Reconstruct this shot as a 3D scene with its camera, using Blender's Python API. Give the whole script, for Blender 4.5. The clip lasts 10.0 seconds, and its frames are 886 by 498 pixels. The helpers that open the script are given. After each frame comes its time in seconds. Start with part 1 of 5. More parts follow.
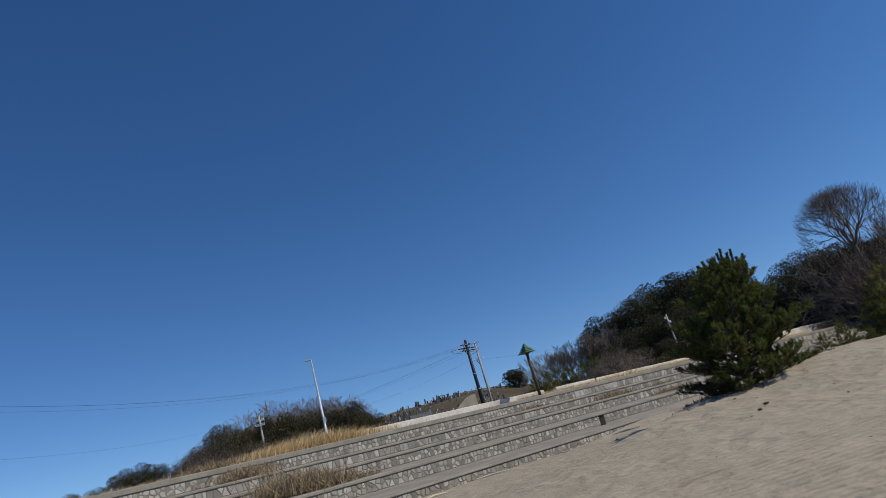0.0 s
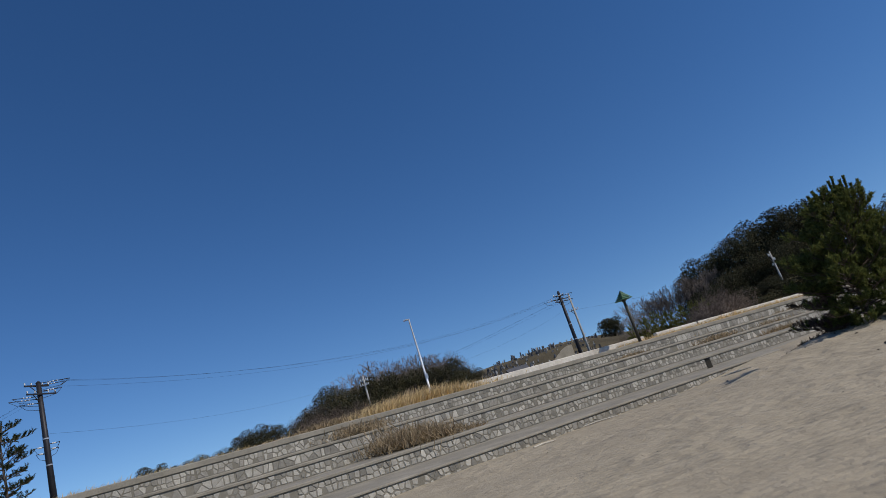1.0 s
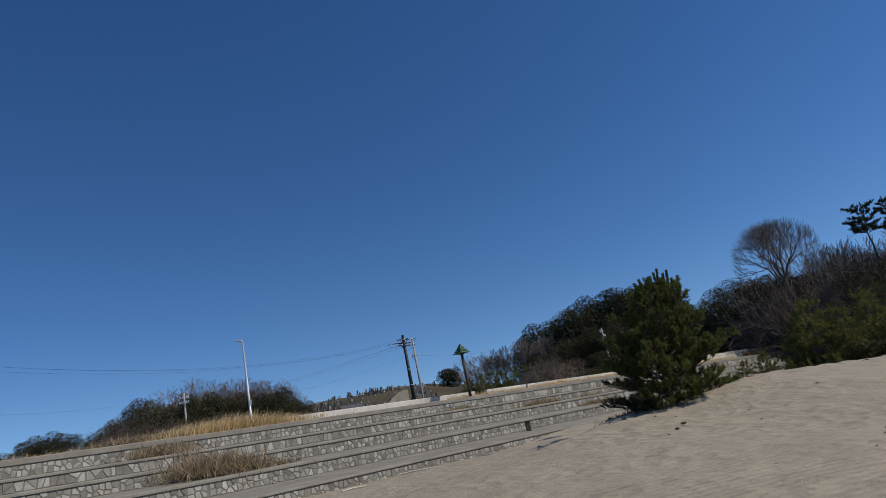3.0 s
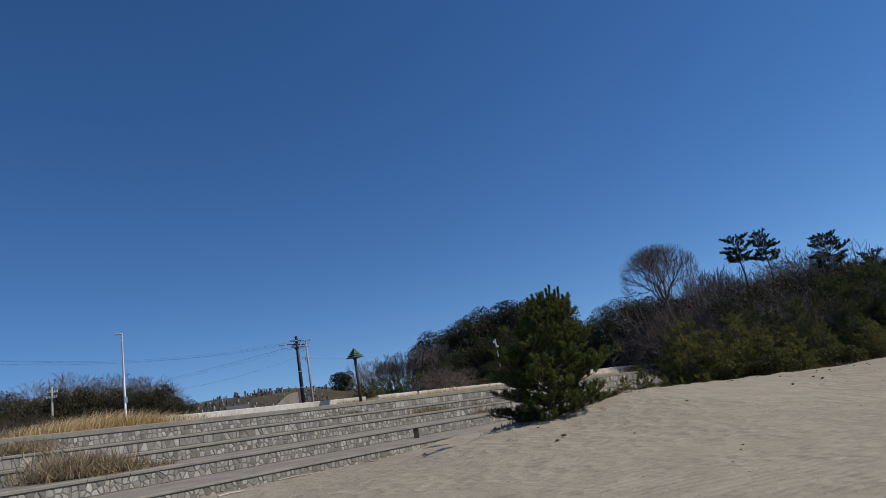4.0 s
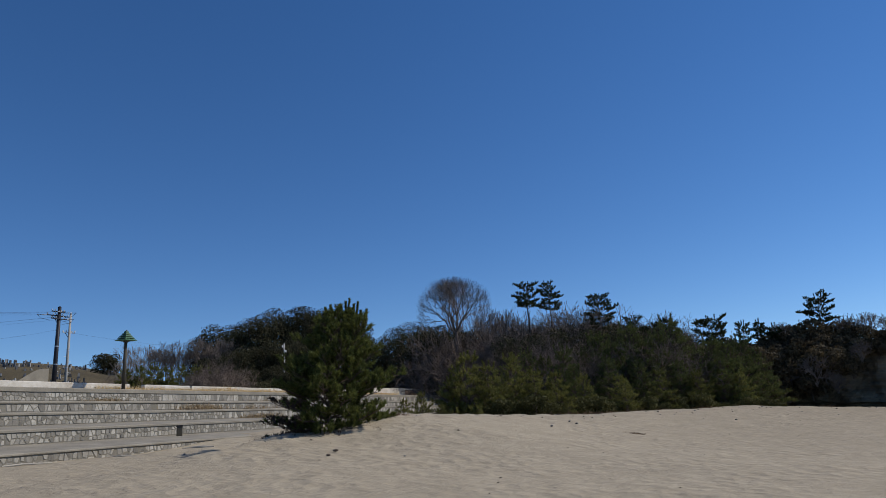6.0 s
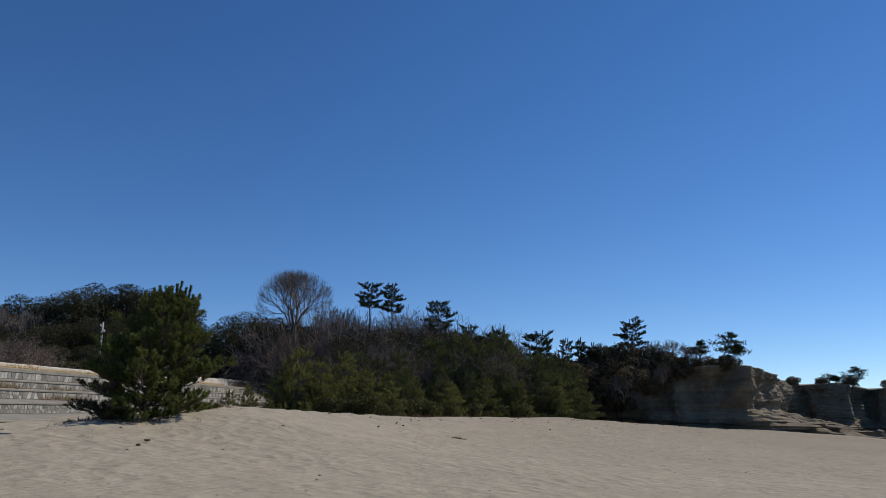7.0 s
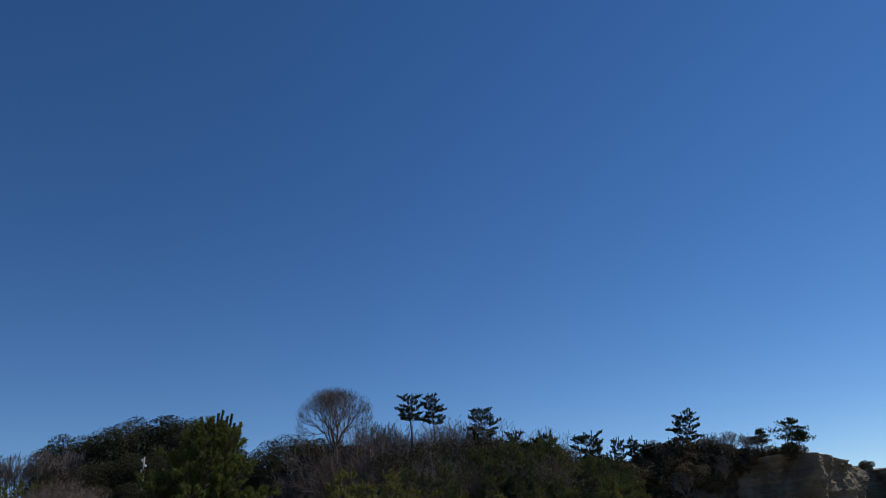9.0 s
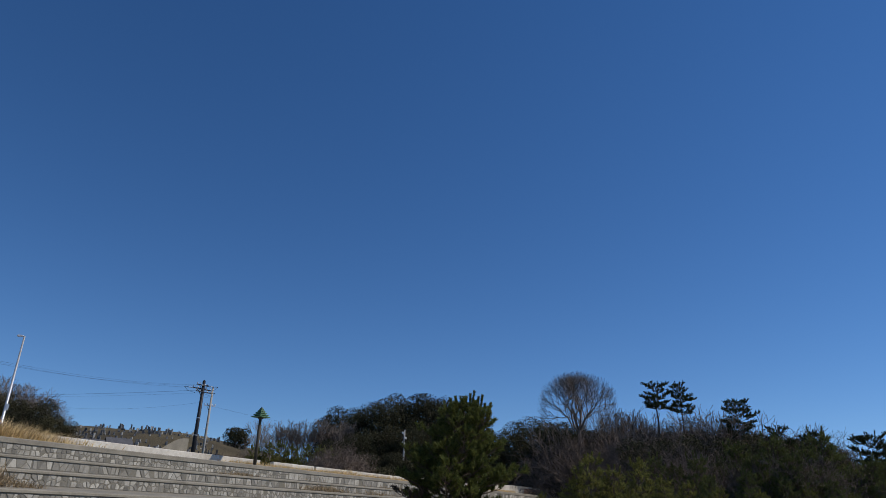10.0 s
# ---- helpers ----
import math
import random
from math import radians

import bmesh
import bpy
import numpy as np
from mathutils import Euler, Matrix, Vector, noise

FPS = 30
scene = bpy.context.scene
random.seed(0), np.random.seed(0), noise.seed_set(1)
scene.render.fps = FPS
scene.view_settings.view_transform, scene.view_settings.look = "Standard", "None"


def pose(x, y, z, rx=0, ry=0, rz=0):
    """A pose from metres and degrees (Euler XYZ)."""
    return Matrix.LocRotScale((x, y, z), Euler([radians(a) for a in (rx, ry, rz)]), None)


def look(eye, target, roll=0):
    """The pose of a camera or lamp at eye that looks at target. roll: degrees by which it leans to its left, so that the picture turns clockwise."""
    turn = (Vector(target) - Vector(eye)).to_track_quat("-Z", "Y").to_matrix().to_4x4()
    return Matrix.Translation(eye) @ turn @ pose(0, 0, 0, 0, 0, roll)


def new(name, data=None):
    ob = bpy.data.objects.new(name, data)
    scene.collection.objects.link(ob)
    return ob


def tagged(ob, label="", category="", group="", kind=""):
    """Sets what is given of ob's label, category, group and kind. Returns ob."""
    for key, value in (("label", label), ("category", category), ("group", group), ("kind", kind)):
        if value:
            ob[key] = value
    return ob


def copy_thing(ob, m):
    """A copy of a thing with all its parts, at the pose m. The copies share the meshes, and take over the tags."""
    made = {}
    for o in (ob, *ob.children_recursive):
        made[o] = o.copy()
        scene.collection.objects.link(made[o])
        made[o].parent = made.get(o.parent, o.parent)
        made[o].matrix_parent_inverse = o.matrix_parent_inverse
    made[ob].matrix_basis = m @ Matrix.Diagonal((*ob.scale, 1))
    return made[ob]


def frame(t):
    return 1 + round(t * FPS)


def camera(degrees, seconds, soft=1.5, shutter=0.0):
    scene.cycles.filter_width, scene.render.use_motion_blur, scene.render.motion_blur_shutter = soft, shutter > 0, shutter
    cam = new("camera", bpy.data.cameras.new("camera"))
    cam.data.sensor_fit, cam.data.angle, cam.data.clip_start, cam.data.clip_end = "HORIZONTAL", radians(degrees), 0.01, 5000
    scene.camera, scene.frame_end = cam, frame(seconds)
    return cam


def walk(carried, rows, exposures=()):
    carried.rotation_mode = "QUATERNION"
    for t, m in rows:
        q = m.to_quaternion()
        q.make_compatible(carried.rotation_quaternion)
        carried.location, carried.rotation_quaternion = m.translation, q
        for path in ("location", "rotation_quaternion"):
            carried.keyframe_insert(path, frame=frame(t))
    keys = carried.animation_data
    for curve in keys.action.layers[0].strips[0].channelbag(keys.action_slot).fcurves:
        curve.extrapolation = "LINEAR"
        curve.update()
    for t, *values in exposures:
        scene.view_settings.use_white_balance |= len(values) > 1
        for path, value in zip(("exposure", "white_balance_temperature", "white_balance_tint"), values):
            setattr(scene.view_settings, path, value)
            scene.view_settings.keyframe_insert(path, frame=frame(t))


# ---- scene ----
cam = camera(67.15, 10.0, soft=0.85)
EYE = 1.6
# seconds, place (x, y, z over the eye's height), yaw, pitch, lean
ROWS = [
    (0.0, -0.076, -0.135, -0.029, 16.58, 17.56, -16.42),
    (0.1, -0.114, -0.134, -0.029, 18.77, 18.13, -19.05),
    (0.2, -0.151, -0.134, -0.030, 20.91, 18.93, -21.43),
    (0.3, -0.189, -0.134, -0.030, 22.15, 18.74, -22.05),
    (0.4, -0.226, -0.134, -0.030, 22.80, 18.32, -22.10),
    (0.5, -0.264, -0.134, -0.030, 23.71, 17.98, -21.17),
    (1.0, -0.279, -0.242, -0.031, 25.02, 16.19, -18.29),
    (1.5, -0.249, -0.149, -0.046, 23.97, 15.72, -18.17),
    (2.0, -0.181, -0.102, -0.027, 21.78, 15.18, -14.46),
    (2.5, -0.080, -0.001, -0.025, 17.53, 15.56, -11.76),
    (3.0, 0.040, 0.072, -0.044, 12.20, 16.14, -11.83),
    (4.5, 0.130, 0.143, -0.009, 0.00, 14.70, -9.53),
    (5.0, 0.130, 0.246, 0.010, -3.72, 15.44, -9.47),
    (6.5, 0.114, 0.184, 0.002, -19.35, 13.47, -0.61),
    (7.0, 0.162, 0.066, -0.001, -26.41, 13.63, -0.08),
    (7.5, 0.231, 0.054, 0.000, -32.07, 14.02, -0.84),
    (8.0, 0.168, 0.119, 0.040, -32.01, 16.93, -3.95),
    (8.5, 0.129, 0.124, 0.071, -28.31, 21.27, -4.36),
    (9.0, 0.092, 0.052, 0.093, -23.90, 22.71, -4.19),
    (9.5, 0.030, -0.063, 0.057, -15.29, 23.81, -0.78),
    (10.0, -0.089, -0.215, 0.041, -2.26, 21.83, 1.87),
]
EXPOSURES = ((0.0, 0.0), (0.5, 0.0), (1.0, -0.06), (2.0, -0.1), (3.0, -0.11), (4.5, 0.02), (5.0, 0.0), (6.5, 0.04), (7.0, 0.04), (7.5, -0.03), (8.0, -0.13), (8.5, -0.2), (9.5, -0.15), (10.0, -0.06))
walk(cam, [(t, pose(x, y, EYE + z, 90 + pitch, 0, yaw) @ pose(0, 0, 0, 0, 0, roll)) for t, x, y, z, yaw, pitch, roll in ROWS], EXPOSURES)

# ---- light ----
SUN_AZ, SUN_EL = -89.0, 46.0          # azimuth counted to the left of the y axis
world = bpy.data.worlds.new("sky")
scene.world = world
world.use_nodes = True
wn = world.node_tree.nodes
sky = wn.new("ShaderNodeTexSky")
sky.sky_type, sky.sun_disc = "NISHITA", False
sky.sun_elevation, sky.sun_rotation = radians(SUN_EL), radians(-SUN_AZ)
sky.altitude, sky.air_density, sky.dust_density, sky.ozone_density = 0, 0.75, 0.0, 2.8
wn["Background"].inputs["Strength"].default_value = 0.108
deep = wn.new("ShaderNodeHueSaturation")      # a dry winter sky
deep.inputs["Hue"].default_value, deep.inputs["Saturation"].default_value = 0.505, 1.235
gaze, raised = wn.new("ShaderNodeTexCoord"), wn.new("ShaderNodeVectorMath")      # clear, haze-free horizon
raised.inputs[1].default_value = (0.0, 0.0, 0.028)
world.node_tree.links.new(gaze.outputs["Generated"], raised.inputs[0])
world.node_tree.links.new(raised.outputs[0], sky.inputs["Vector"])
world.node_tree.links.new(sky.outputs[0], deep.inputs["Color"])
world.node_tree.links.new(deep.outputs[0], wn["Background"].inputs["Color"])
sun_data = bpy.data.lights.new("sun", "SUN")
sun_data.energy, sun_data.angle, sun_data.color = 3.35, radians(0.5), (1.0, 0.93, 0.83)
sun = new("sun", sun_data)
sa, se = radians(SUN_AZ), radians(SUN_EL)
sun_way = Vector((-math.sin(sa) * math.cos(se), math.cos(sa) * math.cos(se), math.sin(se)))
sun.matrix_basis = look(sun_way * 300, (0, 0, 0))


# ---- materials ----
def ramp(nt, fac, stops):
    r = nt.nodes.new("ShaderNodeValToRGB")
    while len(r.color_ramp.elements) < len(stops):
        r.color_ramp.elements.new(0.5)
    for e, (p, c) in zip(r.color_ramp.elements, stops):
        e.position, e.color = p, (*c, 1)
    nt.links.new(fac, r.inputs[0])
    return r.outputs[0]


def noise_tex(nt, scale, detail=5, rough=0.6, stretch=None, coord="Object", distort=0.0):
    tc = nt.nodes.new("ShaderNodeTexCoord")
    src = tc.outputs[coord]
    if stretch:
        mp = nt.nodes.new("ShaderNodeMapping")
        mp.inputs["Scale"].default_value = stretch
        nt.links.new(src, mp.inputs[0])
        src = mp.outputs[0]
    n = nt.nodes.new("ShaderNodeTexNoise")
    n.inputs["Scale"].default_value, n.inputs["Detail"].default_value = scale, detail
    n.inputs["Roughness"].default_value, n.inputs["Distortion"].default_value = rough, distort
    nt.links.new(src, n.inputs["Vector"])
    return n.outputs["Fac"]


def mixed(nt, fac, a, b, blend="MIX"):
    m = nt.nodes.new("ShaderNodeMix")
    m.data_type, m.blend_type = "RGBA", blend
    for value, socket in ((fac, m.inputs[0]), (a, m.inputs[6]), (b, m.inputs[7])):
        if hasattr(value, "is_linked"):
            nt.links.new(value, socket)
        else:
            socket.default_value = (*value, 1) if isinstance(value, tuple) else value
    return m.outputs[2]


def bump(nt, bsdf, height, strength, distance):
    b = nt.nodes.new("ShaderNodeBump")
    b.inputs["Strength"].default_value, b.inputs["Distance"].default_value = strength, distance
    nt.links.new(height, b.inputs["Height"])
    nt.links.new(b.outputs[0], bsdf.inputs["Normal"])
    return b


def surface(name, rough=0.8, metal=0.0):
    m = bpy.data.materials.new(name)
    m.use_nodes = True
    b = m.node_tree.nodes["Principled BSDF"]
    b.inputs["Roughness"].default_value, b.inputs["Metallic"].default_value = rough, metal
    b.inputs["Specular IOR Level"].default_value = 0.2
    return m, m.node_tree, b


def mottled(name, dark, light, scale=4.0, fine=40.0, rough=0.85, metal=0.0, relief=0.01, island=0.0, stretch=None, per_object=0.0):
    """Two scales of variation between two colours, with relief; island or per_object shifts each piece."""
    m, nt, b = surface(name, rough, metal)
    big = noise_tex(nt, scale, 4, 0.6, stretch)
    small = noise_tex(nt, fine, 6, 0.7, stretch)
    fac = mixed(nt, 0.45, big, small)
    col = ramp(nt, fac, [(0.3, dark), (0.7, light)])
    for amount, kind, out in ((island, "ShaderNodeNewGeometry", "Random Per Island"), (per_object, "ShaderNodeObjectInfo", "Random")):
        if amount:
            g = nt.nodes.new(kind)
            v = ramp(nt, g.outputs[out], [(0.0, (1 - amount,) * 3), (1.0, (1 + amount,) * 3)])
            col = mixed(nt, 1.0, col, v, "MULTIPLY")
    nt.links.new(col, b.inputs["Base Color"])
    if relief:
        bump(nt, b, small, 0.6, relief)
    return m


def leafy(name, dark, light, through_light=0.25, rough=0.85):
    """Foliage: each leaf its own shade, a little light passing through."""
    m, nt, b = surface(name, rough)
    g = nt.nodes.new("ShaderNodeNewGeometry")
    big = noise_tex(nt, 0.8, 3, 0.6)
    fac = mixed(nt, 0.4, g.outputs["Random Per Island"], big)
    col = ramp(nt, fac, [(0.15, dark), (0.85, light)])
    oi = nt.nodes.new("ShaderNodeObjectInfo")
    v = ramp(nt, oi.outputs["Random"], [(0.0, (0.75, 0.75, 0.75)), (1.0, (1.2, 1.15, 1.1))])
    col = mixed(nt, 1.0, col, v, "MULTIPLY")
    nt.links.new(col, b.inputs["Base Color"])
    t = nt.nodes.new("ShaderNodeBsdfTranslucent")
    nt.links.new(col, t.inputs[0])
    mx = nt.nodes.new("ShaderNodeMixShader")
    mx.inputs[0].default_value = through_light
    nt.links.new(b.outputs[0], mx.inputs[1])
    nt.links.new(t.outputs[0], mx.inputs[2])
    nt.links.new(mx.outputs[0], nt.nodes["Material Output"].inputs[0])
    return m


def sand_material():
    m, nt, b = surface("sand", 0.95)
    patches = noise_tex(nt, 0.06, 4, 0.55)
    mid = noise_tex(nt, 1.3, 5, 0.65)
    grain = noise_tex(nt, 55.0, 5, 0.8)
    col = ramp(nt, patches, [(0.35, (0.32, 0.272, 0.202)), (0.65, (0.42, 0.36, 0.272))])
    col = mixed(nt, 0.5, col, ramp(nt, mid, [(0.3, (0.2, 0.17, 0.127)), (0.7, (0.46, 0.394, 0.298))]))
    col = mixed(nt, 0.35, col, ramp(nt, grain, [(0.3, (0.2, 0.17, 0.115)), (0.7, (0.5, 0.43, 0.3))]))
    # bits of shell, weed and grit lying about
    tc = nt.nodes.new("ShaderNodeTexCoord")
    vor = nt.nodes.new("ShaderNodeTexVoronoi")
    vor.inputs["Scale"].default_value = 2.2
    nt.links.new(tc.outputs["Object"], vor.inputs["Vector"])
    speck = ramp(nt, vor.outputs["Distance"], [(0.0, (1, 1, 1)), (0.06, (0, 0, 0))])
    tone = ramp(nt, vor.outputs["Color"], [(0.35, (0.06, 0.045, 0.03)), (0.75, (0.5, 0.46, 0.4))])
    col = mixed(nt, speck, col, tone)
    place = nt.nodes.new("ShaderNodeSeparateXYZ")
    nt.links.new(tc.outputs["Object"], place.inputs[0])
    damp = nt.nodes.new("ShaderNodeMapRange")           # damper towards the water
    damp.inputs["From Min"].default_value, damp.inputs["From Max"].default_value = 8.0, 45.0
    damp.inputs["To Max"].default_value = 0.75
    nt.links.new(place.outputs["X"], damp.inputs["Value"])
    col = mixed(nt, damp.outputs[0], col, mixed(nt, 1.0, col, (0.72, 0.7, 0.68), "MULTIPLY"))
    nt.links.new(col, b.inputs["Base Color"])
    # wind ripples, fading in and out in patches
    mp = nt.nodes.new("ShaderNodeMapping")
    mp.inputs["Rotation"].default_value = (0, 0, radians(62))
    nt.links.new(tc.outputs["Object"], mp.inputs[0])
    wave = nt.nodes.new("ShaderNodeTexWave")
    wave.inputs["Scale"].default_value, wave.inputs["Distortion"].default_value = 1.3, 3.2
    wave.inputs["Detail"].default_value, wave.inputs["Detail Scale"].default_value = 3.0, 1.4
    nt.links.new(mp.outputs[0], wave.inputs["Vector"])
    where = ramp(nt, noise_tex(nt, 0.13, 3, 0.5), [(0.34, (0.1, 0.1, 0.1)), (0.52, (1, 1, 1))])
    sep = nt.nodes.new("ShaderNodeSeparateXYZ")
    nt.links.new(tc.outputs["Object"], sep.inputs[0])
    span = nt.nodes.new("ShaderNodeMapRange")
    span.inputs["From Min"].default_value, span.inputs["From Max"].default_value = 18.0, 4.0
    nt.links.new(sep.outputs["X"], span.inputs["Value"])
    where = mixed(nt, 1.0, where, span.outputs[0], "MULTIPLY")
    far = nt.nodes.new("ShaderNodeMapRange")
    far.inputs["From Min"].default_value, far.inputs["From Max"].default_value = 24.0, 11.0
    nt.links.new(sep.outputs["Y"], far.inputs["Value"])
    where = mixed(nt, 1.0, where, far.outputs[0], "MULTIPLY")
    ripple = mixed(nt, where, (0.5, 0.5, 0.5), wave.outputs["Color"])
    lumps = noise_tex(nt, 3.0, 6, 0.7)
    tread = nt.nodes.new("ShaderNodeTexVoronoi")          # trodden, scuffed patches
    tread.feature = "SMOOTH_F1"
    tread.inputs["Scale"].default_value, tread.inputs["Smoothness"].default_value = 2.6, 0.4
    nt.links.new(tc.outputs["Object"], tread.inputs["Vector"])
    scuffed = ramp(nt, noise_tex(nt, 0.22, 4, 0.6, (1.0, 1.6, 1.0)), [(0.44, (0, 0, 0)), (0.55, (1, 1, 1))])
    lumps = mixed(nt, 1.0, lumps, mixed(nt, scuffed, (0.0, 0.0, 0.0), tread.outputs["Distance"]), "ADD")
    b1 = bump(nt, b, ripple, 0.7, 0.02)
    b2 = nt.nodes.new("ShaderNodeBump")
    b2.inputs["Strength"].default_value, b2.inputs["Distance"].default_value = 0.95, 0.085
    nt.links.new(lumps, b2.inputs["Height"])
    nt.links.new(b2.outputs[0], b1.inputs["Normal"])
    return m


def water_material():
    m, nt, b = surface("sea_water", 0.08)
    b.inputs["Base Color"].default_value = (0.012, 0.04, 0.055, 1)
    b.inputs["IOR"].default_value = 1.33
    b.inputs["Specular IOR Level"].default_value = 0.5
    n = noise_tex(nt, 0.9, 6, 0.65, (1.0, 0.35, 1.0))
    bump(nt, b, n, 0.8, 0.25)
    return m


def rock_material():
    m, nt, b = surface("sandstone", 0.92)
    bands = noise_tex(nt, 0.5, 6, 0.7, (0.12, 0.12, 2.6), distort=0.4)
    blot = noise_tex(nt, 0.35, 6, 0.65)
    fine = noise_tex(nt, 9.0, 6, 0.75)
    col = ramp(nt, bands, [(0.3, (0.09, 0.064, 0.04)), (0.5, (0.24, 0.175, 0.105)), (0.7, (0.46, 0.36, 0.23))])
    col = mixed(nt, 0.45, col, ramp(nt, blot, [(0.35, (0.05, 0.04, 0.027)), (0.65, (0.42, 0.35, 0.24))]))
    col = mixed(nt, 0.3, col, ramp(nt, fine, [(0.3, (0.045, 0.04, 0.03)), (0.7, (0.28, 0.245, 0.18))]))
    nt.links.new(col, b.inputs["Base Color"])
    bump(nt, b, mixed(nt, 0.5, bands, fine), 0.9, 0.35)
    return m


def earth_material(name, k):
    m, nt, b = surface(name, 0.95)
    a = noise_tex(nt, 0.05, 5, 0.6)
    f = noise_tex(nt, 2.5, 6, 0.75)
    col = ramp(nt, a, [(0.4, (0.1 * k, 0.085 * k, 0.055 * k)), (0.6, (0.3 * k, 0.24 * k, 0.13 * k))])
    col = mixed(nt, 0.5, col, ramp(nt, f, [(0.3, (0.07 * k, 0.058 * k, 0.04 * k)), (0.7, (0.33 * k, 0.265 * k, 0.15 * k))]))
    nt.links.new(col, b.inputs["Base Color"])
    bump(nt, b, f, 0.8, 0.15)
    return m


SAND, WATER, ROCK = sand_material(), water_material(), rock_material()
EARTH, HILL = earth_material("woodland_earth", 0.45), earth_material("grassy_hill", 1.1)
CONCRETE = mottled("weathered_concrete", (0.17, 0.154, 0.124), (0.34, 0.31, 0.252), 0.9, 14, 0.9, relief=0.01)
MORTAR = mottled("mortar", (0.15, 0.137, 0.11), (0.25, 0.23, 0.188), 1.2, 16, 0.95, relief=0.02)
STONE = mottled("rubble_stone", (0.2, 0.185, 0.155), (0.42, 0.395, 0.345), 2.0, 12, 0.9, relief=0.02, island=0.45, per_object=0.36)
PALE_WALL = mottled("stained_pale_concrete", (0.4, 0.35, 0.28), (0.78, 0.74, 0.66), 0.5, 5, 0.85, relief=0.006)
PLASTER = mottled("rust_stain", (0.4, 0.2, 0.1), (0.6, 0.42, 0.3), 1.5, 9, 0.9, relief=0.0)
BARK = mottled("bark", (0.06, 0.045, 0.035), (0.17, 0.13, 0.1), 6, 30, 0.95, relief=0.03)
TWIG = mottled("grey_twigs", (0.11, 0.088, 0.075), (0.23, 0.19, 0.16), 2, 12, 0.95, relief=0.0, per_object=0.25)
BROWN_TWIG = mottled("brown_twigs", (0.09, 0.066, 0.052), (0.26, 0.2, 0.16), 2, 12, 0.95, relief=0.0, per_object=0.3)
NEEDLE = leafy("pine_needles", (0.042, 0.06, 0.018), (0.24, 0.265, 0.075), 0.45)
DARK_NEEDLE = leafy("dark_pine_needles", (0.02, 0.03, 0.014), (0.06, 0.075, 0.025), 0.2)
YOUNG_NEEDLE = leafy("young_pine_needles", (0.05, 0.062, 0.019), (0.29, 0.285, 0.088), 0.5)
MID_NEEDLE = leafy("green_pine_needles", (0.036, 0.05, 0.019), (0.17, 0.19, 0.064), 0.4)
DRY_NEEDLE = leafy("withered_needles", (0.06, 0.045, 0.035), (0.15, 0.11, 0.085), 0.2)
LEAF = leafy("evergreen_leaves", (0.024, 0.026, 0.014), (0.098, 0.09, 0.046), 0.2, 0.9)
BROWN_LEAF = leafy("brown_green_scrub_leaves", (0.05, 0.042, 0.025), (0.19, 0.15, 0.09), 0.3, 0.9)
OLIVE_LEAF = leafy("olive_leaves", (0.04, 0.045, 0.015), (0.12, 0.115, 0.04), 0.25)
STRAW = leafy("dry_straw", (0.55, 0.39, 0.17), (0.85, 0.67, 0.38), 0.35, 0.8)
BROWN_STRAW = leafy("brown_dead_grass", (0.2, 0.15, 0.085), (0.5, 0.4, 0.26), 0.3, 0.85)
WEED = leafy("withered_weeds", (0.09, 0.06, 0.045), (0.26, 0.18, 0.12), 0.2, 0.9)
DARK_POLE = mottled("dark_steel", (0.02, 0.02, 0.024), (0.055, 0.055, 0.062), 2, 20, 0.5, 0.4, relief=0.0)
GREY_POLE = mottled("spun_concrete", (0.28, 0.27, 0.25), (0.45, 0.44, 0.41), 1.5, 12, 0.85, relief=0.0)
ZINC = mottled("galvanised_steel", (0.42, 0.43, 0.44), (0.66, 0.67, 0.69), 3, 20, 0.4, 0.6, relief=0.0)
PORCELAIN = mottled("white_porcelain", (0.7, 0.7, 0.68), (0.82, 0.82, 0.8), 8, 40, 0.25, relief=0.0)
GREEN_PAINT = mottled("green_paint", (0.04, 0.1, 0.055), (0.09, 0.19, 0.1), 3, 20, 0.5, relief=0.0)
BROWN_PAINT = mottled("brown_paint", (0.05, 0.045, 0.035), (0.1, 0.085, 0.06), 3, 20, 0.6, relief=0.0)
GRANITE = mottled("dark_granite", (0.05, 0.05, 0.052), (0.16, 0.16, 0.165), 3, 15, 0.45, relief=0.0, per_object=0.6)
HOUSE_WALL = mottled("pale_render", (0.5, 0.48, 0.44), (0.7, 0.68, 0.64), 1, 8, 0.85, relief=0.0)
ROOF_TILE = mottled("grey_roof", (0.06, 0.06, 0.065), (0.14, 0.14, 0.15), 1, 8, 0.7, relief=0.0)
WIRE = mottled("black_cable", (0.015, 0.015, 0.015), (0.04, 0.04, 0.04), 3, 20, 0.6, relief=0.0)
SHELL = mottled("bleached_wood", (0.4, 0.35, 0.28), (0.62, 0.57, 0.48), 5, 30, 0.9, relief=0.0)
GLASS = mottled("dark_pane", (0.02, 0.025, 0.03), (0.05, 0.06, 0.07), 1, 5, 0.1, relief=0.0)
FOAM = mottled("sea_foam", (0.6, 0.62, 0.62), (0.85, 0.86, 0.86), 3, 10, 0.8, relief=0.02)


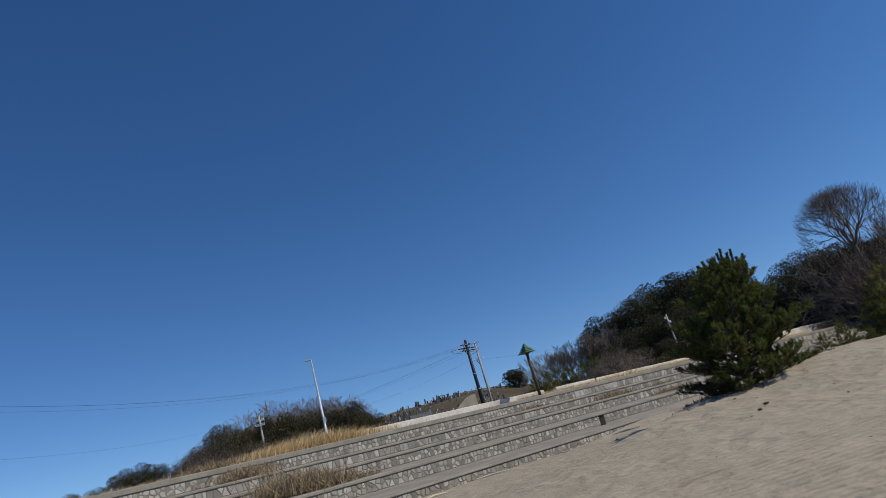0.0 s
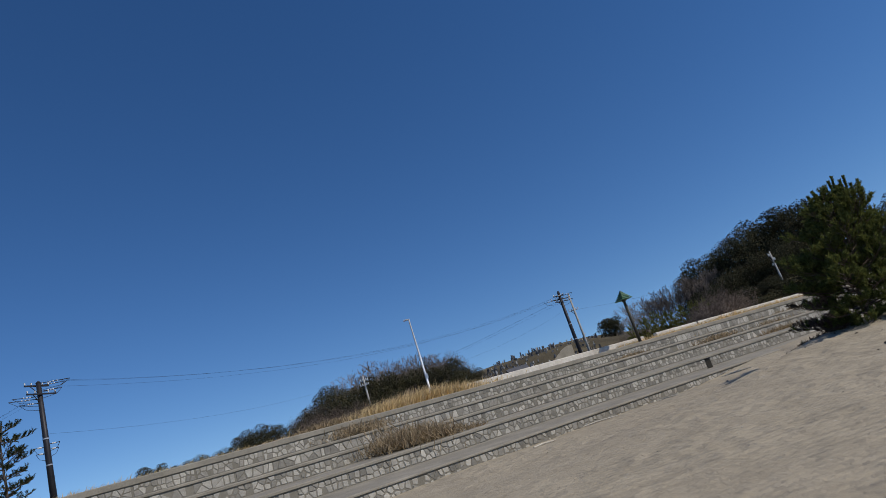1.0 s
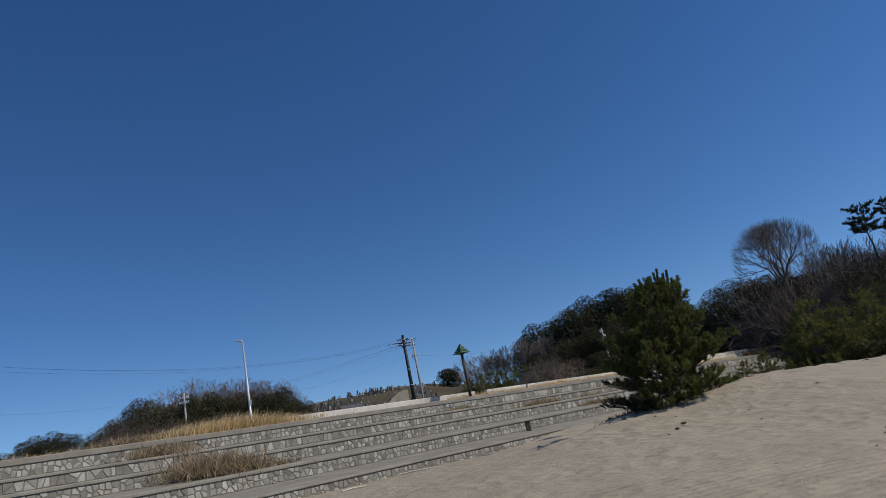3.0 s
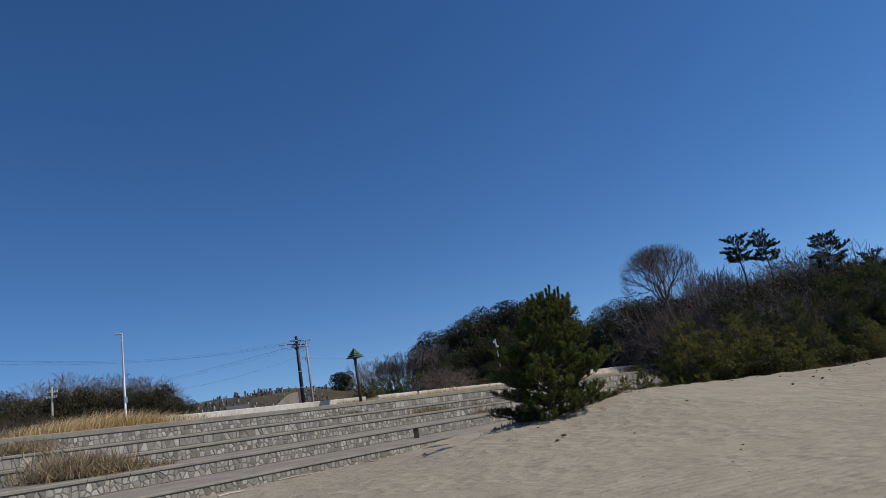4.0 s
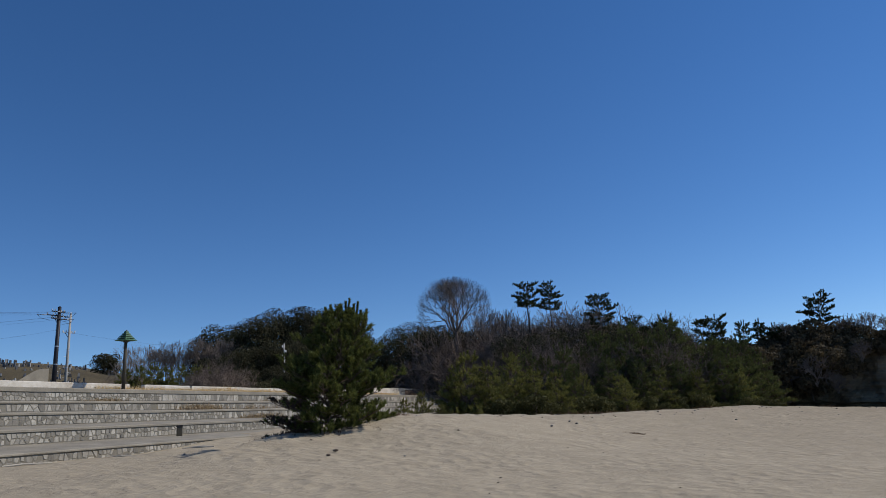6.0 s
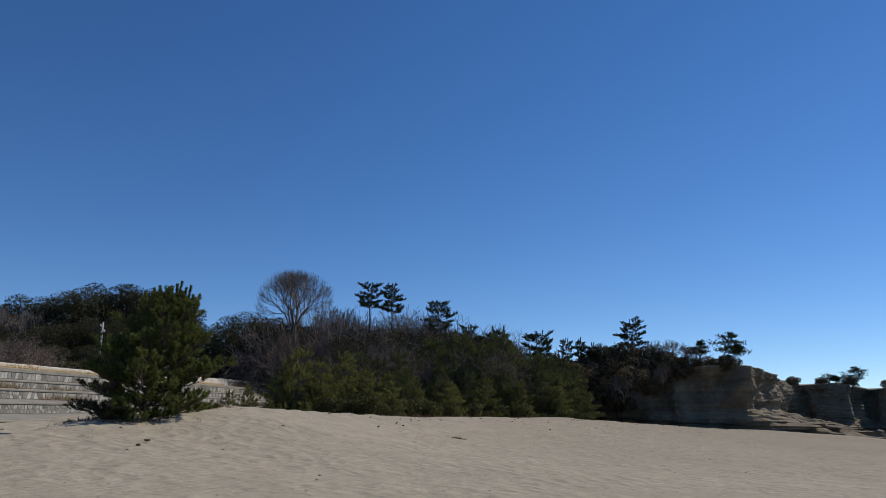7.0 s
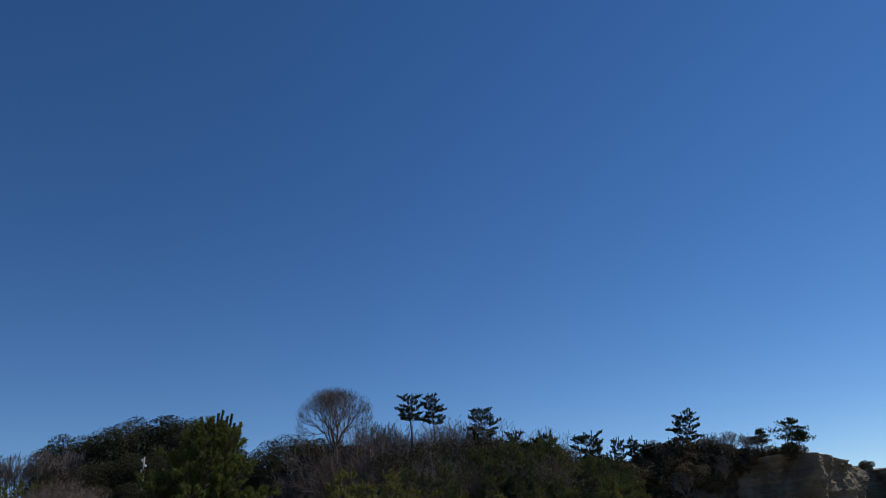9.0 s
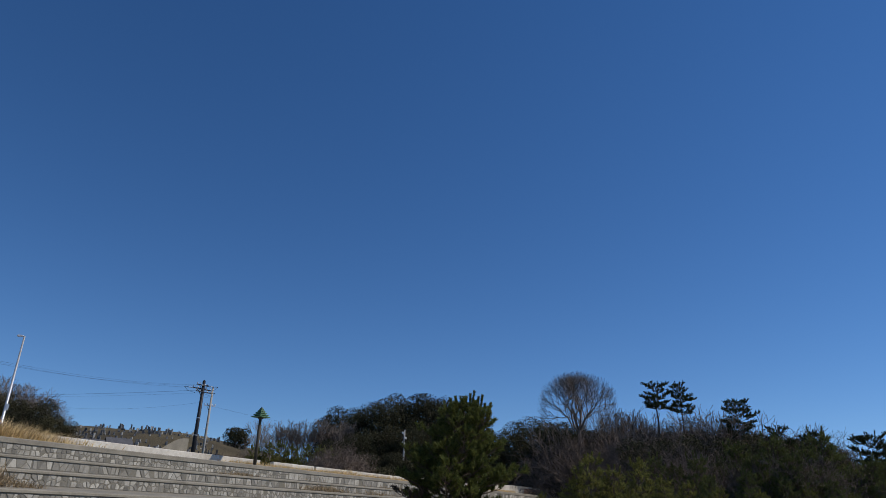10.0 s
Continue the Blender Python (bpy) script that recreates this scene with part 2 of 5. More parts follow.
# ---- building helpers ----
class Geo:
    """Collects vertices and faces for one mesh."""

    def __init__(self):
        self.v, self.f = [], []

    def tube(self, pts, radii, sides=6, cap=True):
        base = len(self.v)
        pts = [Vector(p) for p in pts]
        for i, (p, r) in enumerate(zip(pts, radii)):
            d = (pts[min(i + 1, len(pts) - 1)] - pts[max(i - 1, 0)])
            d = d.normalized() if d.length > 1e-9 else Vector((0, 0, 1))
            a = d.cross(Vector((0.31, 0.95, 0.05)) if abs(d.z) > 0.9 else Vector((0, 0, 1))).normalized()
            b = d.cross(a)
            for k in range(sides):
                w = 2 * math.pi * k / sides
                self.v.append(p + a * (r * math.cos(w)) + b * (r * math.sin(w)))
        for i in range(len(pts) - 1):
            for k in range(sides):
                q, n = base + i * sides + k, base + i * sides + (k + 1) % sides
                self.f.append((q, n, n + sides, q + sides))
        if cap:
            self.f.append(tuple(base + k for k in reversed(range(sides))))
            self.f.append(tuple(base + (len(pts) - 1) * sides + k for k in range(sides)))
        return self

    def box(self, c, size, rz=0.0, taper=1.0):
        base = len(self.v)
        cs, sn = math.cos(rz), math.sin(rz)
        for z in (-0.5, 0.5):
            k = taper if z > 0 else 1.0
            for x, y in ((-0.5, -0.5), (0.5, -0.5), (0.5, 0.5), (-0.5, 0.5)):
                X, Y = x * size[0] * k, y * size[1] * k
                self.v.append(Vector((c[0] + X * cs - Y * sn, c[1] + X * sn + Y * cs, c[2] + z * size[2])))
        for q in ((3, 2, 1, 0), (4, 5, 6, 7), (0, 1, 5, 4), (1, 2, 6, 5), (2, 3, 7, 6), (3, 0, 4, 7)):
            self.f.append(tuple(base + i for i in q))
        return self

    def face(self, *pts):
        base = len(self.v)
        self.v.extend(Vector(p) for p in pts)
        self.f.append(tuple(range(base, base + len(pts))))
        return self

    def mesh(self, name, material, smooth=False):
        me = bpy.data.meshes.new(name)
        me.from_pydata([tuple(p) for p in self.v], [], self.f)
        me.materials.append(material)
        if smooth:
            me.shade_smooth()
        me.update()
        return me


def part(name, geo, material, parent=None, label="", smooth=False):
    """One mesh object from a Geo (or a ready mesh), under a thing or a part."""
    ob = new(name, geo.mesh(name, material, smooth) if isinstance(geo, Geo) else geo)
    ob.parent = parent
    return tagged(ob, label)


def thing(name, label, category, group="", kind="", at=(0, 0, 0)):
    ob = new(name)
    ob.empty_display_size = 0.2
    ob.location = at
    return tagged(ob, label, category, group, kind)


def polar(az, r):
    """A place on the plan: degrees to the left of the y axis, metres from the first eye."""
    return -math.sin(radians(az)) * r, math.cos(radians(az)) * r


def height_at(el, r):
    return EYE + math.tan(radians(el)) * r


def smooth01(x):
    x = np.clip(x, 0, 1)
    return x * x * (3 - 2 * x)


# ---- plan: the sea wall runs along T, the sea lies towards U ----
UX, UY, TX, TY = 0.909, -0.416, 0.416, 0.909
DEPTHS = (27.0, 24.7, 22.5, 20.0, 17.5)           # fronts of the five steps, counted from the line through the eye
TOPS = (4.07, 3.27, 2.70, 2.02, 1.27)             # front top edge of each
STONE_TOPS = (3.86, 3.18, 2.60, 1.92, 1.20)
FEET = (3.42, 2.81, 2.19, 1.49, 0.30)


def bend(s):
    """How far the sea wall swings seaward along its way."""
    return 0.15 * 6.0 * np.log1p(np.exp((np.asarray(s, float) - 20) / 6.0))


def on_wall(s, d, z):
    D = d - float(bend(s))
    return Vector((-UX * D + TX * s, -UY * D + TY * s, z))


RIDGE = ((-1.7, 23.0, 0.1), (0.2, 21.8, 0.85), (3.3, 23.8, 1.45), (8.8, 28.7, 1.30), (16.9, 36.3, 1.22), (29.4, 40.5, 1.45), (46.8, 45.2, 1.05), (60.0, 50.5, 0.75), (70.0, 60.0, 0.4))


def land(x, y):
    """Height of the ground (arrays)."""
    x, y = np.asarray(x, float), np.asarray(y, float)
    u, s = UX * x + UY * y, TX * x + TY * y
    z = np.where(u < 0, -0.051 * u, -0.036 * u)
    z = np.where(z > 1.6, 1.6, z)
    best, lift, side = np.full(x.shape, 1e9), np.zeros(x.shape), np.zeros(x.shape)
    for (ax, ay, ha), (bx, by, hb) in zip(RIDGE[:-1], RIDGE[1:]):
        dx, dy = bx - ax, by - ay
        k = np.clip(((x - ax) * dx + (y - ay) * dy) / (dx * dx + dy * dy), 0, 1)
        px, py = x - ax - k * dx, y - ay - k * dy
        dist = np.hypot(px, py)
        near = dist < best
        best = np.where(near, dist, best)
        lift = np.where(near, ha + (hb - ha) * k, lift)
        side = np.where(near, dx * py - dy * px, side)
    front = np.exp(-(best / 9.5) ** 2) * 0.6 + 0.4 * np.exp(-(best / 4.5) ** 2)
    back = 0.55 + 0.45 * np.exp(-(best / 6.0) ** 2)
    fade = np.exp(-np.maximum(0, -u - 9.0 + 0.1 * s) / 5.0)
    z = z + lift * np.where(side > 0, back * np.clip(fade, 0, 1), front)
    z = z + 0.5 * np.exp(-(((x - 72) / 10) ** 2 + ((y - 50) / 10) ** 2))
    # land behind the sea wall
    w = -u + bend(s) - 27.0
    z = z + (3.95 - z) * smooth01((w - 0.5) / 3.0)
    # blown sand that buries the lower steps
    z = z + (0.4 * smooth01((s - 22) / 7) + 0.22 * smooth01((s - 27) / 12)) * smooth01((95 - s) / 20) * np.exp(-((w + 9.0) / 3.0) ** 2)
    z = z + 0.38 * np.exp(-(((x + 2.2) / 2.6) ** 2 + ((y - 24.8) / 3.0) ** 2))
    # hills
    for az, r, h, wide in ((22, 200, 15.5, 55), (13, 260, 13, 45), (-25, 116, 6.5, 21), (-33, 175, 15.5, 34), (-2, 125, 4.0, 28), (36, 130, 3.0, 30)):
        hx, hy = polar(az, r)
        z = z + h * np.exp(-(((x - hx) ** 2 + (y - hy) ** 2) / wide ** 2))
    return np.maximum(z, -7.0)


def ground_z(x, y):
    return float(land(np.array([x]), np.array([y]))[0])


def build_ground():
    az = np.concatenate([np.arange(-180, -80, 5.0), np.arange(-80, 72, 0.4), np.arange(72, 180, 5.0)])
    rad = [0.0]
    r = 0.8
    while r < 4200:
        rad.append(r)
        r *= 1.028 if r < 300 else 1.15
    rad = np.array(rad[1:])
    A, Rr = np.meshgrid(np.radians(az), rad)
    X, Y = -np.sin(A) * Rr, np.cos(A) * Rr
    Z = land(X, Y)
    n, m = X.shape
    flat = np.stack([X.ravel(), Y.ravel(), Z.ravel()], 1)
    u = UX * flat[:, 0] + UY * flat[:, 1]
    for i, (x, y, z) in enumerate(flat):
        d = math.hypot(x, y)
        if d < 130:
            lump = noise.noise((x * 0.35, y * 0.35, 0)) * 0.07 + noise.noise((x * 1.7, y * 1.7, 4)) * 0.045
            crest = 0.5 + min(1.0, max(0.0, (z + 0.02 * u[i]) - 0.5))
            flat[i, 2] = z + lump * crest
        elif d < 600 and z > 3:
            flat[i, 2] = z + noise.noise((x * 0.06, y * 0.06, 9)) * 1.2
    verts = [tuple(p) for p in flat] + [(0.0, 0.0, 0.0)]
    faces, slot = [], []
    s = TX * X + TY * Y
    w = (-(UX * X + UY * Y) + bend(s) - 27.0)
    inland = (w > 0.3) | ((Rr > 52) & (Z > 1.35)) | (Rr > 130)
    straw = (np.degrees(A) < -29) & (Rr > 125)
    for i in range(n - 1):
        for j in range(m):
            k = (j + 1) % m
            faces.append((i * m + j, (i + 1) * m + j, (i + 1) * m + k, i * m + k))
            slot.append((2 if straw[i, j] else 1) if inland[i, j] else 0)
    for j in range(m):
        faces.append((len(verts) - 1, j, (j + 1) % m))
        slot.append(0)
    me = bpy.data.meshes.new("ground")
    me.from_pydata(verts, [], faces)
    me.materials.append(SAND)
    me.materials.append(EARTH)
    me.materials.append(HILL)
    me.polygons.foreach_set("material_index", slot)
    me.shade_smooth()
    me.update()
    return tagged(new("ground", me), "pale rippled beach sand running up into dry earth and hills", "ground", kind="structure")


build_ground()
SEA = -1.8
g = Geo()
g.face((-3000, -3900, SEA), (3900, -3900, SEA), (3900, 3900, SEA), (60, 3900, SEA), (20, 20, SEA), (-3000, -700, SEA))
tagged(part("water", g, WATER), "dark blue sea with a light ripple in the cove", "sea", kind="structure")


# ---- the stepped sea wall ----
S_FROM, S_TO = -45.0, 108.0


def strip(geo, s0, s1, step, a, b):
    """A ribbon along the wall between two lines (depth, height)."""
    n = max(1, int(round((s1 - s0) / step)))
    base = len(geo.v)
    for i in range(n + 1):
        s = s0 + (s1 - s0) * i / n
        geo.v.append(on_wall(s, *a))
        geo.v.append(on_wall(s, *b))
    for i in range(n):
        q = base + 2 * i
        geo.f.append((q, q + 2, q + 3, q + 1))


def build_sea_wall():
    root = thing("sea_wall", "weathered grey concrete sea wall of five broad steps faced with rubble stone", "sea wall", kind="structure")
    for k in range(5):
        d, top, st, foot = DEPTHS[k], TOPS[k], STONE_TOPS[k], FEET[k]
        back_d, back_z = (DEPTHS[k - 1], FEET[k - 1]) if k else (31.0, 4.12)
        g = Geo()
        strip(g, S_FROM, S_TO, 2.0, (d - 0.05, st), (d - 0.05, top - 0.03))
        strip(g, S_FROM, S_TO, 2.0, (d - 0.05, top - 0.03), (d - 0.02, top))
        strip(g, S_FROM, S_TO, 2.0, (d - 0.02, top), (back_d + 0.1, back_z + 0.01))
        strip(g, S_FROM, S_TO, 2.0, (d + 0.15, st), (d - 0.05, st))
        part("tread", g, CONCRETE, root)
        g = Geo()
        strip(g, S_FROM, S_TO, 2.0, (d, foot - 0.3), (d, st))
        part("mortar_face", g, MORTAR, root)
    return root


wall_root = build_sea_wall()


def build_parapet():
    root = thing("parapet", "long low pale concrete parapet, stained and weathered", "parapet wall", kind="structure")
    for s0, s1, top in ((18, 36.6, 4.6), (37.8, 41.8, 4.6), (42.0, 53.9, 4.6), (53.95, 66.0, 4.66), (66.05, 73.9, 4.98), (73.95, 81.9, 5.04), (81.95, 90.0, 5.06), (90.05, 108, 5.06)):
        g = Geo()
        strip(g, s0, s1, 2.0, (29.7, 3.9), (29.7, top - 0.03))
        strip(g, s0, s1, 2.0, (29.7, top - 0.03), (29.73, top))
        strip(g, s0, s1, 2.0, (29.73, top), (29.95, top))
        strip(g, s0, s1, 2.0, (29.95, top), (29.95, 3.7))
        for s in (s0, s1):
            g.face(on_wall(s, 29.7, 3.9), on_wall(s, 29.7, top - 0.03), on_wall(s, 29.73, top), on_wall(s, 29.95, top), on_wall(s, 29.95, 3.7))
        part("wall_run", g, PALE_WALL, root)
    # rust has run down one length
    g = Geo()
    strip(g, 77.5, 82.5, 1.0, (29.69, 4.2), (29.69, 4.85))
    part("rust_stain", g, PLASTER, root, "orange-brown rust stain")
    return root


build_parapet()


# ---- cliffs ----
def build_cliff(name, label, path, foot_out, seed, back=(6, 14, 26), cols=300, rows=56):
    """A sandstone cliff along a path of (x, y, foot, top, apron): a banded face, a worn brow and a grassy back."""
    pts = [Vector(p[:2]) for p in path]
    seg = [0.0]
    for a, b in zip(pts[:-1], pts[1:]):
        seg.append(seg[-1] + (b - a).length)
    total = seg[-1]

    def sample(t):
        t = min(max(t, 0), total - 1e-6)
        i = max(k for k in range(len(seg) - 1) if seg[k] <= t)
        k = (t - seg[i]) / (seg[i + 1] - seg[i])
        a, b = path[i], path[i + 1]
        return [a[j] + (b[j] - a[j]) * k for j in range(5)]

    root = thing(name, label, "cliff", kind="structure")
    g = Geo()
    for i in range(cols + 1):
        t = total * i / cols
        x, y, foot, top, apron = sample(t)
        a, b = sample(t - 3.0), sample(t + 3.0)
        d = Vector((b[0] - a[0], b[1] - a[1])).normalized()
        out = Vector((d.y, -d.x)) * foot_out
        for j in range(rows + 1):
            k = j / rows
            z = foot - 1.0 + (top - foot + 1.0) * min(1.0, k * 1.12)
            h = (z - foot) / (top - foot)
            ledge = noise.noise((seed, t * 0.05, z * 0.9)) * 0.3 + noise.noise((t * 0.12 + seed, 8.0, z * 2.5)) * 0.25
            rough = noise.noise((t * 0.16 + seed, z * 0.25, 1)) * 1.8 + noise.noise((t * 0.55, z * 0.5, seed)) * 0.5 + noise.noise((t * 1.7, z * 2.2, seed)) * 0.28
            cut = abs(noise.noise((t * 0.11 + seed * 3, 0.4, z * 0.06)))
            rough += 0.22 * noise.noise((round(t * 0.9 + 1.5 * noise.noise((z, t * 0.2, 3))), round(z * 1.4 + noise.noise((t * 0.3, 1, 7))), seed)) - 1.6 * max(0.0, 0.16 - cut) / 0.16 + 0.12 * noise.noise((t * 4, z * 5, seed))
            rough += noise.noise((t * 0.45, z * 0.1, seed + 4)) * 0.9
            slope = max(0.0, 1.0 - h / 0.4 + 0.12 * noise.noise((t * 0.5, z * 0.8, seed + 9)))
            shelf = math.floor(slope * 6 + 0.8 * noise.noise((t * 0.3, seed, 2))) / 6       # broken ledges of a wave-cut shelf
            push = ledge * 0.6 + rough + apron * max(0.0, 0.35 * slope + 0.65 * shelf) * (1 + 0.3 * noise.noise((t * 0.8, z * 2.0, seed)))
            if h < 0.1:
                push -= 0.7
            if k > 0.89:
                push -= ((k - 0.89) / 0.11) ** 2 * 3.5
                z += (k - 0.89) / 0.11 * 0.35
            z += noise.noise((t * 0.22, seed, 5)) * 0.5 * k
            g.v.append(Vector((x + out.x * push, y + out.y * push, z)))
        for dist, rise in zip(back, (0.5, 0.7, 0.2) if back[1] > 10 else (-0.1, -0.9, -2.2)):
            g.v.append(Vector((x - out.x * dist, y - out.y * dist, top + rise + noise.noise((t * 0.2, dist, seed)) * 0.7)))
    m = rows + 4
    for i in range(cols):
        for j in range(m - 1):
            q = i * m + j
            g.f.append((q, q + m, q + m + 1, q + 1))
    part("rock_face", g, ROCK, root, smooth=False)
    return root


near_path = []
for az, r, foot, top, apron in ((-33, 96, 0.5, 5.2, 0.2), (-37, 90, 0.2, 6.2, 0.3), (-41, 87, 0.0, 6.3, 0.3), (-45, 86, -0.4, 6.6, 0.4), (-48.8, 85.5, -0.7, 6.7, 0.8), (-50.4, 86.5, -0.9, 6.6, 3.0), (-51.5, 91, -1.1, 6.3, 10.0), (-52.6, 97, -1.4, 6.0, 12.5), (-53.2, 107, -1.6, 5.4, 7.0), (-52.5, 122, -1.8, 4.8, 0.5)):
    near_path.append((*polar(az, r), foot, top, apron))
build_cliff("cliff_near", "banded tan sandstone headland with a worn brow, in shade", near_path, 1.0, 2.0)
far_path = []
for az, r, foot, top, apron in ((-48, 132, -1.6, 5.4, 0.0), (-54, 128, -1.8, 5.6, 0.3), (-57.2, 126, -1.9, 5.7, 2.5), (-58.6, 132, -1.9, 4.9, 6.0), (-60.5, 128, -1.9, 5.2, 1.2), (-62.6, 127, -1.9, 5.9, 1.0), (-63.2, 131, -1.9, 5.8, 0.8), (-62.5, 145, -1.9, 5.0, 0.5), (-60, 165, -1.9, 5.0, 0.5)):
    far_path.append((*polar(az, r), foot, top, apron))
build_cliff("cliff_far", "dark layered sandstone cliff across the cove", far_path, 1.0, 11.0, (5.5, 9, 13))


def boulder(size, seed):
    bm = bmesh.new()
    bmesh.ops.create_icosphere(bm, subdivisions=2, radius=1.0)
    for v in bm.verts:
        k = 1 + noise.noise(v.co * 1.3 + Vector((seed, 0, 0))) * 0.55
        v.co = Vector((v.co.x * size[0], v.co.y * size[1], v.co.z * size[2])) * k
    me = bpy.data.meshes.new("boulder")
    bm.to_mesh(me)
    bm.free()
    me.materials.append(ROCK)
    return me


rng = random.Random(5)
rock_meshes = [boulder((1.0, 0.8, 0.55), 3 * i) for i in range(5)]
for i in range(46):
    if i < 14:
        az, r, k, z = rng.uniform(-57.6, -53.0), rng.uniform(83, 92), rng.uniform(0.3, 0.8), -1.55
    elif i < 30:
        az, r, k, z = rng.uniform(-66.0, -62.8), rng.uniform(112, 132), rng.uniform(0.6, 1.5), SEA + 0.3
    else:
        az, r, k, z = rng.uniform(-63, -56.5), rng.uniform(116, 124), rng.uniform(0.5, 1.2), SEA + 0.2
    x, y = polar(az, r)
    ob = new("boulder", rock_meshes[i % 5])
    ob.matrix_basis = pose(x, y, z, 0, 0, rng.uniform(0, 360)) @ Matrix.Diagonal((k, k, k, 1))
    tagged(ob, "fallen sandstone boulder at the foot of the cliff", "boulder", "boulders at the shore")


# ---- plants ----
def unit(rg):
    while True:
        v = Vector((rg.uniform(-1, 1), rg.uniform(-1, 1), rg.uniform(-1, 1)))
        if 0.05 < v.length < 1:
            return v.normalized()


def shoot(geo, p, d, length, needles, nl, nw, rg):
    """A shoot beset with needles that point outward and ahead."""
    a = d.cross(Vector((0.3, 0.2, 0.9)) if abs(d.z) < 0.9 else Vector((1, 0, 0))).normalized()
    b = d.cross(a)
    for i in range(needles):
        w, k = rg.uniform(0, 6.283), ((i + rg.random()) / needles) ** 0.7
        side = a * math.cos(w) + b * math.sin(w)
        q = p + d * (length * k)
        n = (d * rg.uniform(0.7, 1.5) + side).normalized() * nl * rg.uniform(0.75, 1.15)
        across = n.cross(unit(rg)).normalized() * nw
        geo.face(q - across, q + across, q + n)


def curved(p, d, length, rg, bend_up=0.0, wild=0.15, n=5):
    """Points of a limb that sets out along d and turns a little on its way."""
    pts, q, d = [p.copy()], p.copy(), d.normalized()
    for _ in range(n):
        d = (d + Vector((0, 0, bend_up / n)) + unit(rg) * wild).normalized()
        q = q + d * (length / n)
        pts.append(q.copy())
    return pts, d


ROUND_TOP = ((0.0, 0.12, 0.28, 0.5, 0.7, 0.85, 1.0), (0.9, 1.0, 1.0, 0.82, 0.56, 0.26, 0.06))
CONICAL = ((0.0, 0.1, 0.3, 0.5, 0.7, 0.85, 1.0), (0.8, 1.0, 0.92, 0.72, 0.48, 0.28, 0.06))
PADS = ((0.0, 0.35, 0.5, 0.7, 0.85, 1.0), (0.3, 0.7, 1.0, 0.9, 0.75, 0.45))


